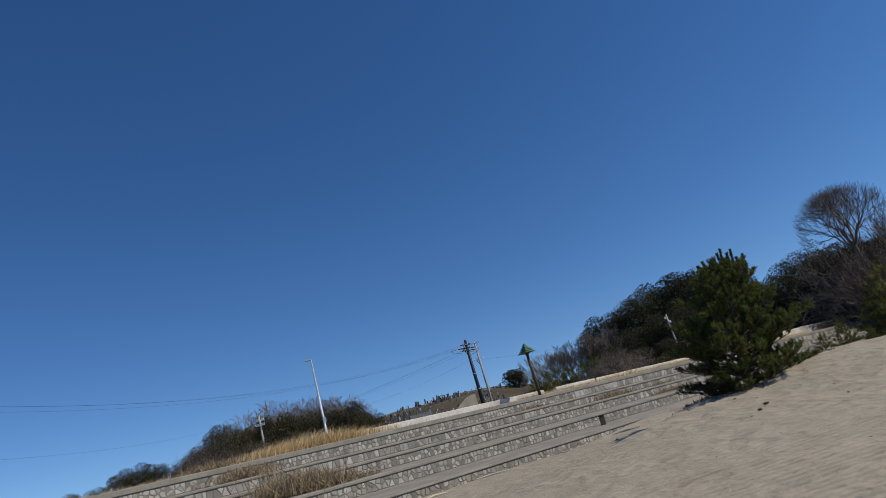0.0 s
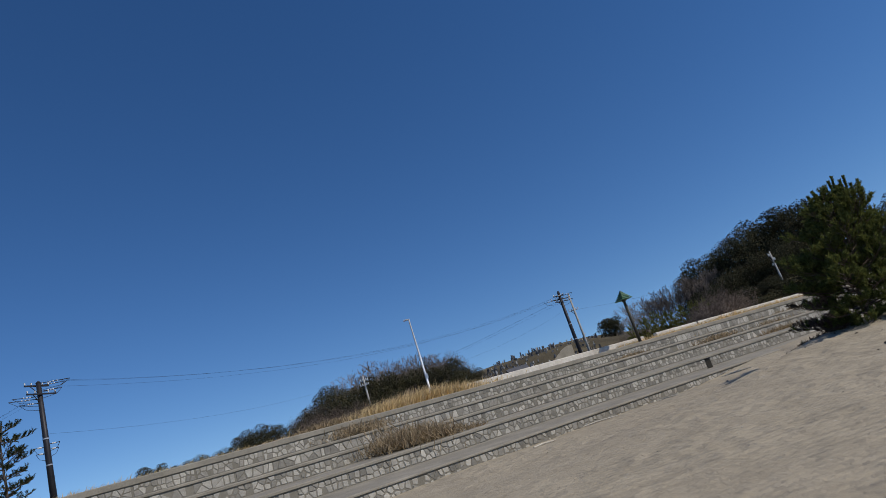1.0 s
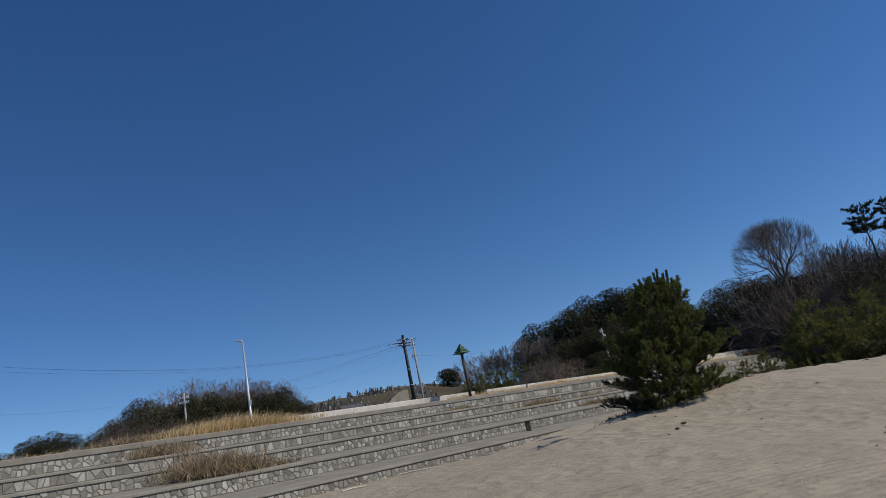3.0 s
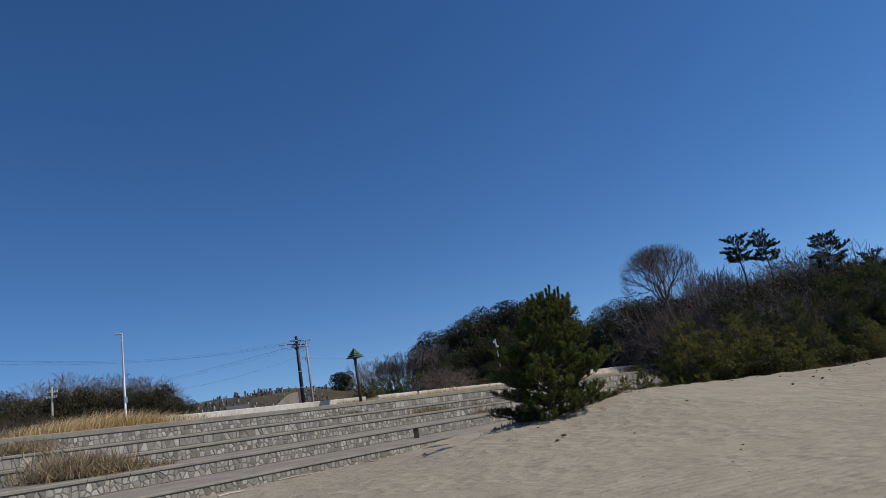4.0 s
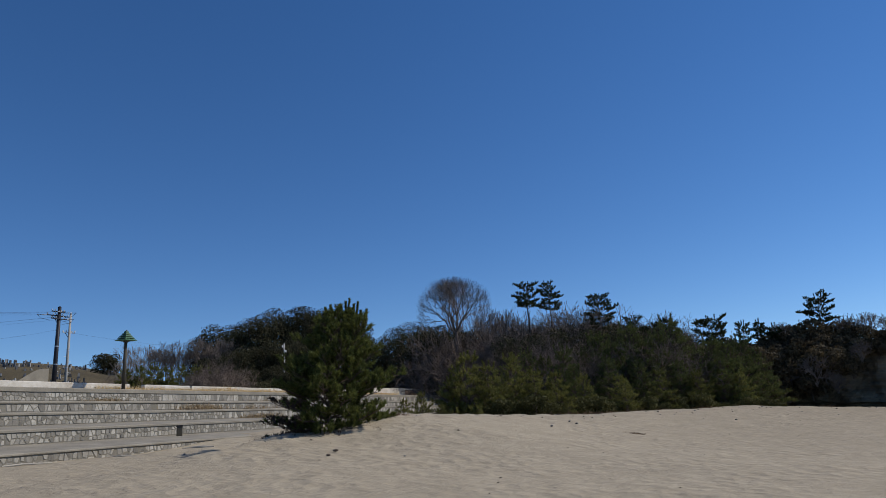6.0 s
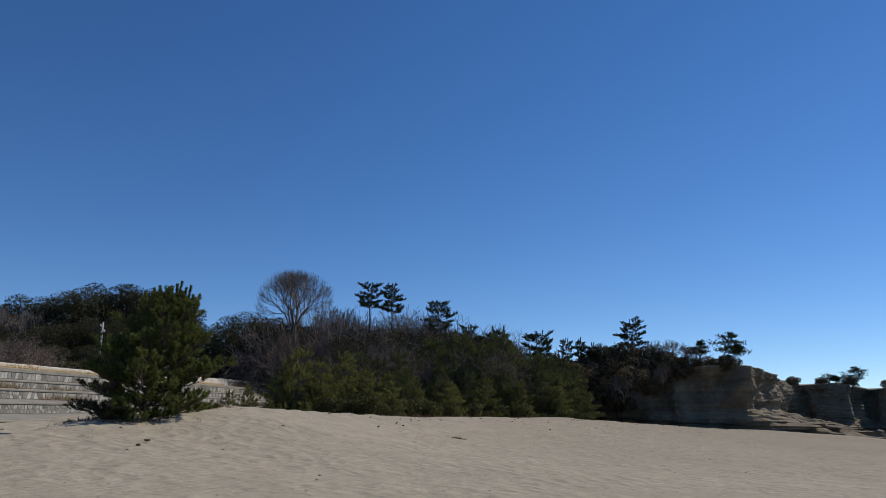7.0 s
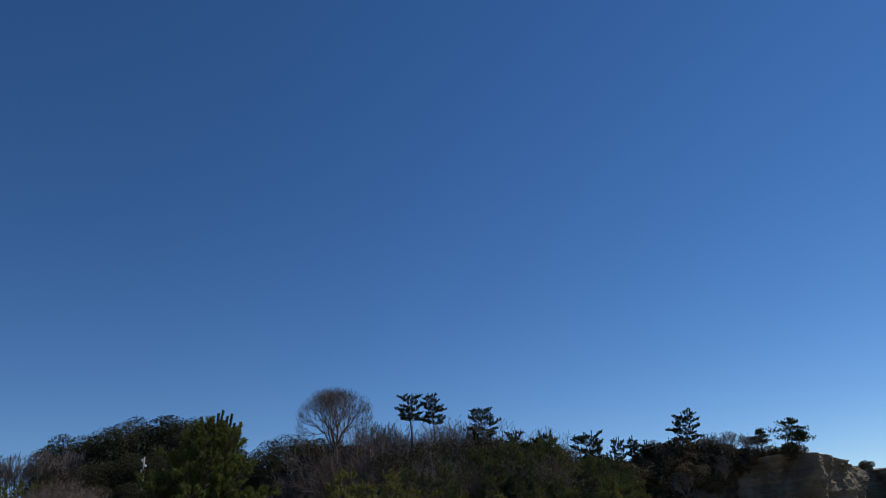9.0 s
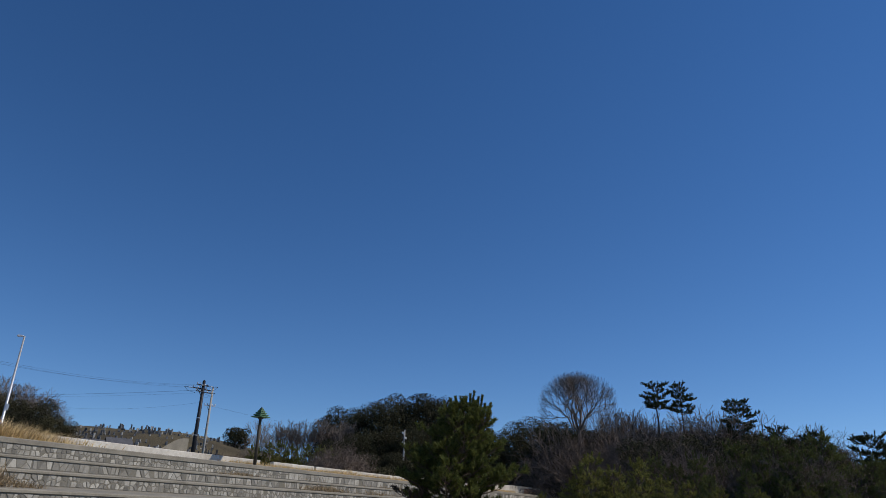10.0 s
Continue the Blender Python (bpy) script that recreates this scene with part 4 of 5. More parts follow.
# old pines standing over the wood and on the headland
skyline = (
    (-20.2, 80, 10.6, 6.5, 1.75, 0.52, 0.1), (-22.15, 82, 10.55, 6.5, 1.85, 0.45, -0.3), (-26.2, 80, 9.3, 6.5, 2.5, 0.3, 0.9), (-28.9, 80, 6.9, 4.0, 1.6, 0.3, 0.3), (-30.9, 78, 6.6, 4.5, 1.2, 0.3, 0.0), (-34.7, 72, 6.3, 4.4, 1.9, 0.3, 0.2),
    (-36.9, 86, 5.6, 2.8, 1.2, 0.2, 0.2), (-38.0, 87, 5.6, 2.6, 0.9, 0.2, 0.0), (-39.0, 87, 5.1, 2.0, 0.9, 0.2, 0.0), (-42.1, 89, 7.15, 4.4, 2.3, 0.2, 0.5))
for i, (az, r, el, tall, wide, bare, lean) in enumerate(skyline):
    ob = whorl_pine("wind-shaped dark pine standing over the wood", tall, wide, 100 + i, DARK_NEEDLE, PADS, max(4, int(tall * (1 - bare) * 1.75)), 5, 14, 22, 0.18, 0.022, 0.3, 0.25, lean, bare, 0.5, 3, "old pines on the skyline", flat=0.6)
    stand(ob, az, r, height_at(el, r) - tall, rz=37 * i)
for i, (az, r, el, tall, wide, lean) in enumerate(((-46.9, 87, 5.3, 2.6, 1.5, 1.0), (-48.9, 86, 5.75, 3.4, 2.3, 1.4), (-49.7, 86, 4.9, 2.2, 1.6, 0.8), (-57.6, 128, 2.95, 2.6, 2.0, 0.6), (-60.9, 129, 2.5, 1.7, 1.0, 0.5), (-63.2, 129, 2.3, 1.6, 1.2, 2.0), (-62.3, 130, 2.2, 1.4, 1.1, 0.6), (-56.4, 127, 2.4, 1.4, 1.1, 0.0))):
    ob = cloud_pine("stunted wind-bent pine on the cliff edge", tall, wide, 130 + i, 0.3, 13, lean, "stunted pines on the cliffs", nl=0.15, nw=0.02, per_pad=44)
    stand(ob, az, r, height_at(el, r) - tall, rz=-40)
ledge = [(leaf_tree("tangled dark scrub on the cliff brow", 1.6, 1.5, 140 + i, BROWN_LEAF, 2600, 0.13, 8, "scrub", "scrub", "scrub on the cliffs", 0.1), 1.6) for i in range(2)]
n = 0
for az, r, el, tall in ((-37.0, 86.5, 3.9, 2.6), (-38.6, 86.5, 4.0, 2.6), (-40.4, 86, 4.1, 2.7), (-42.2, 86, 4.0, 2.7), (-43.8, 86, 3.8, 2.3), (-45.4, 86, 3.6, 1.9), (-39.6, 84, 2.6, 2.6), (-42.8, 84, 2.9, 2.2), (-36.0, 82, 2.6, 3.2), (-37.0, 80, 1.4, 2.6), (-38.5, 88, 4.5, 2.4), (-40.0, 88, 4.9, 2.8), (-41.5, 88, 5.2, 3.2), (-43.2, 88, 4.9, 2.8), (-44.6, 87, 4.5, 2.3), (-46.2, 87, 4.1, 2.0), (-47.8, 87, 4.0, 1.8), (-49.2, 87, 4.1, 1.8), (-37.2, 84, 3.6, 3.4), (-39.2, 85, 3.4, 3.2), (-41.8, 84.5, 3.3, 2.8), (-40.8, 84, 1.6, 2.6), (-43.6, 84, 2.5, 2.0), (-38.0, 82, 1.4, 2.2), (-55.5, 128, 2.3, 1.3), (-57.4, 127, 2.3, 1.5), (-59.6, 129, 2.05, 1.3), (-61.5, 128, 2.2, 1.5), (-62.6, 128, 2.6, 1.9), (-63.3, 128.5, 2.3, 2.2), (-53.6, 129, 2.4, 1.5), (-35.6, 86, 4.4, 3.0)):
    src, tall0 = ledge[n % 2]
    x, y = polar(az, r)
    m = pose(x, y, height_at(el, r) - tall, 0, 0, 70 * n) @ Matrix.Diagonal((tall / tall0, tall / tall0, tall / tall0, 1))
    if n < 2:
        src.matrix_basis = m
    else:
        copy_thing(src, m @ Matrix.Diagonal((1 / src.scale.x, 1 / src.scale.y, 1 / src.scale.z, 1)))
    n += 1
snag = [(bare_tree("dead grey branches sprawling on the cliff brow", 2.6, 151 + i, TWIG, "dead_shrub", "dead shrub", "dead shrubs on the brow", 0.2, 0.8, 4, 0.02, 3, 0.02), 2.6) for i in range(2)]
n = 0
for az, r, el, tall in ((-39.4, 87, 5.5, 2.0), (-43.8, 87, 5.6, 2.4), (-45.2, 87, 5.55, 2.4), (-46.3, 86.5, 5.2, 2.0), (-47.2, 86.5, 5.1, 2.0), (-44.4, 83.5, 3.6, 2.2), (-41.2, 83, 2.8, 3.0), (-42.4, 83, 1.6, 2.2), (-56.0, 127, 2.7, 1.7), (-57.0, 127, 2.6, 1.5)):
    src, tall0 = snag[n % 2]
    x, y = polar(az, r)
    m = pose(x, y, height_at(el, r) - tall, 0, 0, 100 * n) @ Matrix.Diagonal((tall / tall0, tall / tall0, tall / tall0, 1))
    if n < 2:
        src.matrix_basis = m
    else:
        copy_thing(src, m @ Matrix.Diagonal((1 / src.scale.x, 1 / src.scale.y, 1 / src.scale.z, 1)))
    n += 1

# behind the sea wall
spots = []
for az, r, el in ((45.6, 62, 6.1), (44.6, 62, 6.5), (43.4, 62, 6.1), (41.2, 68, 5.9), (39.8, 68, 6.7), (38.2, 70, 7.9), (36.9, 72, 6.4), (35.6, 74, 7.3), (34.2, 74, 7.8), (32.8, 75, 7.0), (31.4, 75, 7.3), (30.2, 75, 6.6), (28.3, 70, 7.1), (27.3, 70, 6.0), (26.4, 70, 5.7), (36.0, 66, 6.0), (33.0, 66, 6.1), (30.4, 66, 5.7)):
    spots.append((az, r, up_to(az, r, el)))
put(ever, spots, seed=9)
wide_bare = [(bare_tree("leafless tree with a broad grey-brown crown", 6.0, 171 + i, TWIG, group="bare trees behind the sea wall", fork=0.2, open_=0.75, depth=7, thick=0.016, twig=0.015), 6.0) for i in range(2)]
spots = []
for az, el in ((40.6, 6.4), (39.0, 7.3), (36.6, 8.6), (35.4, 8.7), (33.8, 8.9), (32.4, 8.8), (31.0, 8.6), (29.8, 8.4), (28.8, 7.9)):
    spots.append((az, 80, up_to(az, 80, el)))
put(wide_bare, spots, seed=10)
spots = []
for az, r, el in ((52.6, 52, 5.8), (50.6, 54, 5.3), (49.2, 54, 5.5), (47.2, 56, 5.5)):
    spots.append((az, r, up_to(az, r, el)))
put(ever, spots, seed=11)
put(brush, [(51.6, 53, 1.7), (50.0, 53, 1.5), (48.2, 55, 1.6), (46.4, 57, 1.9), (53.6, 52, 1.2)], seed=18)
spots = []
for az, r, el in ((12.4, 72, 4.8), (11.4, 72, 5.0), (10.4, 74, 5.1), (9.4, 74, 4.9), (8.4, 75, 5.0), (7.4, 75, 4.9), (6.6, 75, 4.9), (5.8, 74, 4.6)):
    spots.append((az, r, up_to(az, r, el)))
put(young, spots, seed=12)
put(under[:1], [(13.9, 190, up_to(13.9, 190, 6.1)), (13.5, 192, up_to(13.5, 192, 5.6))], seed=13)
put(brush, [(44.0, 60, 3.5), (42.0, 60, 3.4), (40.6, 62, 4.2), (39.6, 62, 5.0), (38.6, 62, 5.2), (36.2, 62, 4.6), (34.0, 62, 4.6), (31.8, 62, 4.4), (28.9, 62, 3.6), (47.5, 46, 1.6), (49.6, 46, 1.2), (51.4, 46, 1.0)], seed=14)
scrag = whorl_pine("sparse scraggly pine beside the utility pole", 6.0, 1.8, 190, DARK_NEEDLE, PADS, 11, 5, 10, 22, 0.13, 0.013, 0.24, 0.2, 0.2, 0.1, 0.5, 3, flat=0.5)
stand(scrag, 62.0, 40, height_at(11.3, 40) - 6.0)


# ---- poles, cables, lamp and signs behind the sea wall ----
def utility_pole(label, tall, base_r, mat, arms, az, r, turn, transformer=False, rungs=0, lean=0.0, strains=()):
    x, y = polar(az, r)
    root = thing("utility_pole", label, "utility pole")
    z0 = ground_z(x, y) - 0.3
    root.matrix_basis = pose(x, y, z0, 0, lean, turn)
    part("shaft", Geo().tube([(0, 0, 0), (0, 0, tall * 0.5), (0, 0, tall)], [base_r, base_r * 0.85, base_r * 0.66], 12), mat, root, smooth=True)
    part("cap", Geo().tube([(0, 0, tall), (0, 0, tall + 0.1)], [base_r * 0.72, base_r * 0.3], 10), DARK_POLE, root)
    for z, half, off in arms:
        arm = part("crossarm", Geo().box((0, off, tall - z), (half * 2, 0.08, 0.08)), ZINC if mat is GREY_POLE else DARK_POLE, root)
        for k in (-1, -0.45, 0.5, 1):
            g = Geo().tube([(k * half * 0.95, off, tall - z + 0.05), (k * half * 0.95, off, tall - z + 0.1), (k * half * 0.95, off, tall - z + 0.12), (k * half * 0.95, off, tall - z + 0.19)], [0.02, 0.055, 0.03, 0.045], 8)
            part("insulator", g, PORCELAIN, arm, "white porcelain insulator")
        part("brace", Geo().tube([(-half * 0.6, off, tall - z), (0, 0, tall - z - 0.55)], [0.025, 0.025], 5), DARK_POLE, root)
    for z in (0.62, 0.45, 0.3):
        part("band", Geo().tube([(0, 0, tall * z), (0, 0, tall * z + 0.07)], [base_r * 0.9] * 2, 12), ZINC, root)
    if transformer:
        for k in (-0.36, 0.36):
            can = part("transformer", Geo().tube([(k, 0.1, tall * 0.46), (k, 0.1, tall * 0.46 + 0.08), (k, 0.1, tall * 0.46 + 0.72), (k, 0.1, tall * 0.46 + 0.78)], [0.13, 0.16, 0.16, 0.12], 12), GREY_POLE, root, smooth=True)
            part("bushing", Geo().tube([(k, 0.1, tall * 0.46 + 0.76), (k, 0.1, tall * 0.46 + 1.0)], [0.05, 0.04], 8), PORCELAIN, can)
        part("bracket", Geo().box((0, 0.1, tall * 0.45), (1.1, 0.12, 0.08)), DARK_POLE, root)
    for z, k, reach, side in strains:          # strain insulators pulled out along the line
        at, way = Vector((k, 0, tall - z)), Vector((0.9 * side, -0.4 * side, 0.04)).normalized()
        hook = part("strain_clamp", Geo().tube([at, at + way * reach], [0.022, 0.022], 5), DARK_POLE, root)
        for q in (0.3, 0.42, 0.54):
            c = at + way * (reach * q)
            part("strain_disc", Geo().tube([c, c + way * 0.03, c + way * 0.07], [0.03, 0.055, 0.025], 8), PORCELAIN, hook, "white porcelain disc")
        end = at + way * reach
        part("jumper", Geo().tube([end, end + Vector((0, 0, -0.3)) - way * reach * 0.3, at + Vector((0, 0, -0.42))], [0.014] * 3, 5, False), WIRE, root)
    for i in range(rungs):
        z = tall * 0.3 + i * 0.45
        part("rung", Geo().tube([(-0.28 if i % 2 else 0, 0, z), (0 if i % 2 else 0.28, 0, z)], [0.018, 0.018], 5), ZINC, root)
    return root, Vector((x, y, z0 + tall))


def pole_to(az, r, el):
    x, y = polar(az, r)
    return height_at(el, r) - ground_z(x, y) + 0.3


left_pole, left_top = utility_pole("tall dark steel utility pole with crossarms and strain insulators", pole_to(59.1, 45, 13.5), 0.2, DARK_POLE, ((0.12, 0.75, 0.16), (0.7, 0.9, -0.16)), 59.1, 45, 95, strains=((0.02, 0.1, 1.6, 1), (0.15, 0.1, 1.3, 1), (0.5, 0.1, 1.1, 1), (0.8, -0.1, 1.3, -1), (0.95, -0.1, 1.5, -1), (1.2, -0.1, 1.0, -1), (3.6, 0.1, 0.6, 1), (3.75, -0.1, 0.6, -1), (3.9, 0.1, 0.5, 1), (4.1, -0.1, 0.5, -1)))
main_pole, main_top = utility_pole("dark steel utility pole with stacked crossarms", pole_to(17.1, 65, 9.5), 0.2, DARK_POLE, ((0.35, 0.6, 0.16), (0.7, 1.0, 0.16), (1.0, 0.85, -0.16)), 17.1, 65, 55, strains=((0.4, -0.5, 0.9, 1), (0.4, 0.5, 0.9, 1), (0.75, -0.8, 1.0, -1), (0.75, 0.8, 1.0, -1), (1.0, 0.3, 0.9, 1)))
side_pole, side_top = utility_pole("slim pale concrete pole with climbing rungs", pole_to(16.35, 67, 9.0), 0.13, GREY_POLE, ((1.6, 0.5, 0.13),), 16.35, 67, 35, rungs=6)
far_pole, far_top = utility_pole("pale concrete utility pole with short arms behind the grass", pole_to(35.2, 70, 7.95), 0.125, GREY_POLE, ((0.5, 0.4, 0.15), (1.0, 0.45, -0.15)), 35.2, 70, 20, True)
wood_pole, wood_top = utility_pole("pale concrete pole with arms against the dark wood", pole_to(0.5, 74, 6.6), 0.115, GREY_POLE, ((0.4, 0.3, 0.15), (0.9, 0.3, -0.15), (1.4, 0.25, 0.15)), 0.5, 74, 75)


def cable(a, b, sag, label="thin black overhead power cable"):
    pts = []
    for i in range(25):
        k = i / 24
        p = a.lerp(b, k)
        p.z -= sag * 4 * k * (1 - k)
        pts.append(p)
    return tagged(part("power_cable", Geo().tube(pts, [0.0042] * 25, 4), WIRE), label, "cable", "overhead cables")


for k in (-0.7, 0.0, 0.7):
    off = Vector((k * 0.8, k * 0.6, 0.12 - abs(k) * 0.2))
    cable(left_top + off, main_top + off + Vector((0, 0, -0.45)), 2.0)
    cable(main_top + off + Vector((0, 0, -0.9)), far_top + off * 0.6 + Vector((-30, 12, 0.3)), 0.8)
    out = Vector((*polar(66, 48), left_top.z - 1.6))
    cable(left_top + off * 0.5 + Vector((0, 0, -0.6)), out + off * 0.5, 0.5)
cable(side_top + Vector((0, 0, -1.6)), wood_top + Vector((0, 0, -0.4)), 0.6)
cable(left_top + Vector((0, 0, -3.0)), far_top + Vector((0, 0, -0.2)), 0.9)
cable(main_top + Vector((0, 0, -1.9)), far_top + Vector((0, 0, -0.9)), 1.2)


def street_lamp():
    x, y = polar(30.3, 40)
    z0 = 4.0
    tall = height_at(11.35, 40) - z0
    root = thing("street_lamp", "slim galvanised street lamp with a small flat head", "street lamp")
    root.matrix_basis = pose(x, y, z0, 0, 0, 30)
    part("pole", Geo().tube([(0, 0, 0), (0, 0, 0.5), (0, 0, 0.52), (0, 0, tall)], [0.09, 0.085, 0.07, 0.045], 12), ZINC, root, smooth=True)
    part("arm", Geo().tube([(0, 0, tall - 0.08), (-0.06, 0, tall), (-0.1, 0, tall)], [0.03] * 3, 8), ZINC, root)
    head = part("lamp_head", Geo().box((-0.2, 0, tall), (0.28, 0.16, 0.07), 0, 0.8), ZINC, root)
    part("lens", Geo().box((-0.2, 0, tall - 0.045), (0.22, 0.12, 0.02)), PORCELAIN, head)
    part("junction_box", Geo().box((0.07, 0, tall * 0.36), (0.12, 0.14, 0.3)), ZINC, root)
    part("base_plate", Geo().box((0, 0, 0.02), (0.32, 0.32, 0.04)), ZINC, root)


street_lamp()


def roofed_post():
    """A tall post that carries a louvred green pyramid."""
    x, y = polar(12.4, 42.6)
    z0 = 4.06
    tall = height_at(7.1, 42.6) - z0
    root = thing("loudspeaker_post", "brown post carrying a louvred green pyramid-shaped hood", "loudspeaker post")
    root.matrix_basis = pose(x, y, z0, 0, 0, 28)
    part("post", Geo().tube([(0, 0, 0), (0, 0, tall)], [0.1, 0.085], 10), BROWN_PAINT, root, smooth=True)
    hood = part("hood", Geo().tube([(0, 0, tall), (0, 0, tall + 0.58)], [0.40, 0.02], 4), BROWN_PAINT, root)
    for i in range(5):
        z, w = tall - 0.04 + i * 0.115, 0.60 - i * 0.115
        part("louvre", Geo().tube([(0, 0, z), (0, 0, z + 0.06), (0, 0, z + 0.075)], [w, w * 0.86, w * 0.8], 4), GREEN_PAINT, hood, "green painted louvre")
    part("collar", Geo().tube([(0, 0, tall - 0.14), (0, 0, tall)], [0.13, 0.15], 10), BROWN_PAINT, root)


roofed_post()


def bollard():
    x, y = polar(8.25, 33.2)
    z = height_at(0.25, 33.2)
    root = thing("drain_post", "short dark post at the edge of the lower step", "post")
    root.matrix_basis = pose(x, y, z - 0.45, 0, 0, 20)
    part("shaft", Geo().box((0, 0, 0.25), (0.22, 0.22, 0.62), 0, 0.9), BROWN_PAINT, root)
    part("cap", Geo().box((0, 0, 0.58), (0.24, 0.24, 0.05)), DARK_POLE, root)


bollard()


# ---- burial ground on the far hill, with its ramp ----
def gravestones():
    rg = random.Random(21)
    plinth = Geo().box((0, 0, 0.2), (1.3, 1.3, 0.4)).box((0, 0, 0.5), (0.9, 0.9, 0.25)).mesh("plinth", GRANITE)
    pillar = Geo().box((0, 0, 1.35), (0.62, 0.62, 1.5), 0, 0.94).mesh("pillar", GRANITE)
    pale = Geo().box((0, 0, 1.3), (0.66, 0.5, 1.4), 0, 0.94).mesh("pale_pillar", GREY_POLE)
    slab = Geo().box((0, 0, 1.1), (1.25, 0.35, 1.0), 0, 0.95).mesh("slab", GRANITE)
    for i in range(290):
        az, r = rg.uniform(15.2, 26.6), rg.choice((150, 158, 166, 174, 182, 190, 198)) + rg.uniform(-1, 1)
        x, y = polar(az, r)
        z = ground_z(x, y)
        if z < 7:
            continue
        root = thing("gravestone", "dark granite gravestone on a stepped plinth on the hillside", "gravestone", "gravestones on the hill")
        k = rg.uniform(0.3, 0.6)
        root.matrix_basis = pose(x, y, z - 0.2, 0, 0, rg.uniform(-20, 60)) @ Matrix.Diagonal((k, k, k * rg.uniform(0.9, 1.3), 1))
        part("plinth", plinth, None, root)
        part("pillar", rg.choice((pillar, pillar, pillar, slab, pale, pale)), None, root)


gravestones()


def house(az, r, z, w, d, h, turn):
    x, y = polar(az, r)
    root = thing("house", "small pale rendered house with a grey roof on the hillside", "house", "houses on the hill")
    root.matrix_basis = pose(x, y, z, 0, 0, turn)
    part("wall", Geo().box((0, 0, h / 2 - 0.5), (w, d, h + 1)), HOUSE_WALL, root)
    g = Geo()
    e, t = 0.4, h + 1.4
    g.face((-w / 2 - e, -d / 2 - e, h), (w / 2 + e, -d / 2 - e, h), (w / 2 + e, 0, t), (-w / 2 - e, 0, t))
    g.face((w / 2 + e, d / 2 + e, h), (-w / 2 - e, d / 2 + e, h), (-w / 2 - e, 0, t), (w / 2 + e, 0, t))
    g.face((-w / 2, -d / 2, h), (-w / 2, 0, t), (-w / 2, d / 2, h))
    g.face((w / 2, d / 2, h), (w / 2, 0, t), (w / 2, -d / 2, h))
    g.face((-w / 2 - e, -d / 2 - e, h - 0.01), (-w / 2 - e, d / 2 + e, h - 0.01), (w / 2 + e, d / 2 + e, h - 0.01), (w / 2 + e, -d / 2 - e, h - 0.01))
    part("roof", g, ROOF_TILE, root)
    for k in (-0.3, 0.0, 0.3):
        win = part("window", Geo().box((k * w, -d / 2 - 0.02, h * 0.55), (1.1, 0.06, 1.1)), ZINC, root)
        part("pane", Geo().box((k * w, -d / 2 - 0.06, h * 0.55), (0.95, 0.03, 0.95)), GLASS, win)


for az, r, el, w in ((24.3, 152, 4.55, 4.6), (22.4, 156, 4.75, 4.2)):
    house(az, r, height_at(el, r) - 3.9, w, 4.0, 2.5, az + 10)


def ramp_wall():
    """A curved concrete retaining wall that climbs the bank."""
    root = thing("retaining_wall", "curved grey concrete retaining wall climbing the bank", "retaining wall", kind="structure")
    g = Geo()
    n = 24
    for i in range(n + 1):
        k = i / n
        az, r = 20.2 - 2.7 * k, 84 + 6 * k
        x, y = polar(az, r)
        top = height_at(3.9 + 1.15 * smooth01(k * 1.15), r)
        x2, y2 = polar(az, r + 0.5)
        g.v += [Vector((x, y, 2.5)), Vector((x, y, top)), Vector((x2, y2, top)), Vector((x2, y2, 2.5))]
    for i in range(n):
        for j in range(3):
            q = 4 * i + j
            g.f.append((q, q + 4, q + 5, q + 1))
    g.f += [(0, 1, 2, 3), (4 * n + 3, 4 * n + 2, 4 * n + 1, 4 * n)]
    part("wall_face", g, CONCRETE, root)


ramp_wall()
put(brush, [(17.0, 86, 3.2), (16.0, 88, 3.6), (15.2, 88, 3.8), (14.4, 90, 4.0), (13.4, 90, 4.2), (21.5, 92, 2.2), (22.6, 95, 2.4), (23.8, 98, 2.2), (25.0, 98, 2.4), (19.0, 120, 4.0), (21.8, 120, 3.5), (24.6, 118, 3.0), (25.8, 110, 2.8)], seed=30)


# ---- dry grass ----
def grass(name, label, spots, mat, category="grass", tousle=0.28):
    """Blades of dry grass: spots of (place, height, wind lean)."""
    rg = random.Random(len(spots) * 7 + len(label))
    g = Geo()
    for p, h, lean in spots:
        turn = rg.uniform(0, 6.283)
        a = Vector((math.cos(turn), math.sin(turn), 0)) * rg.uniform(0.009, 0.02)
        d = Vector((rg.gauss(0, tousle), rg.gauss(0, tousle), 1)) + lean
        m = p + d.normalized() * h * 0.55
        t = p + (d + lean * 1.4 + unit(rg) * 0.3).normalized() * h
        base = len(g.v)
        g.v += [p - a, p + a, m + a * 0.8, m - a * 0.8, t]
        g.f += [(base, base + 1, base + 2, base + 3), (base + 3, base + 2, base + 4)]
    return tagged(part(name, g, mat), label, category, kind="stuff")


wind = Vector((TX, TY, 0)) * 0.25
rg = random.Random(40)
spots = []
for _ in range(7000):
    s = rg.gauss(18.6, 2.3)
    d = rg.uniform(27.5, 32)
    spots.append((on_wall(s, d, 4.05), rg.uniform(0.5, 1.15) * max(0.3, 1 - abs(s - 18.6) / 10), wind))
for _ in range(5200):
    s = rg.uniform(-8, 16)
    d = rg.uniform(28.2, 31.5)
    spots.append((on_wall(s, d, 4.05), rg.uniform(0.12, 0.42), wind))
for _ in range(2500):
    s = rg.uniform(-14, 20)
    d = rg.uniform(30.5, 36)
    spots.append((on_wall(s, d, 3.95), rg.uniform(0.3, 0.7), wind))
grass("dry_grass", "tall straw-coloured dry grass along the top of the sea wall", spots, STRAW)
spots = []
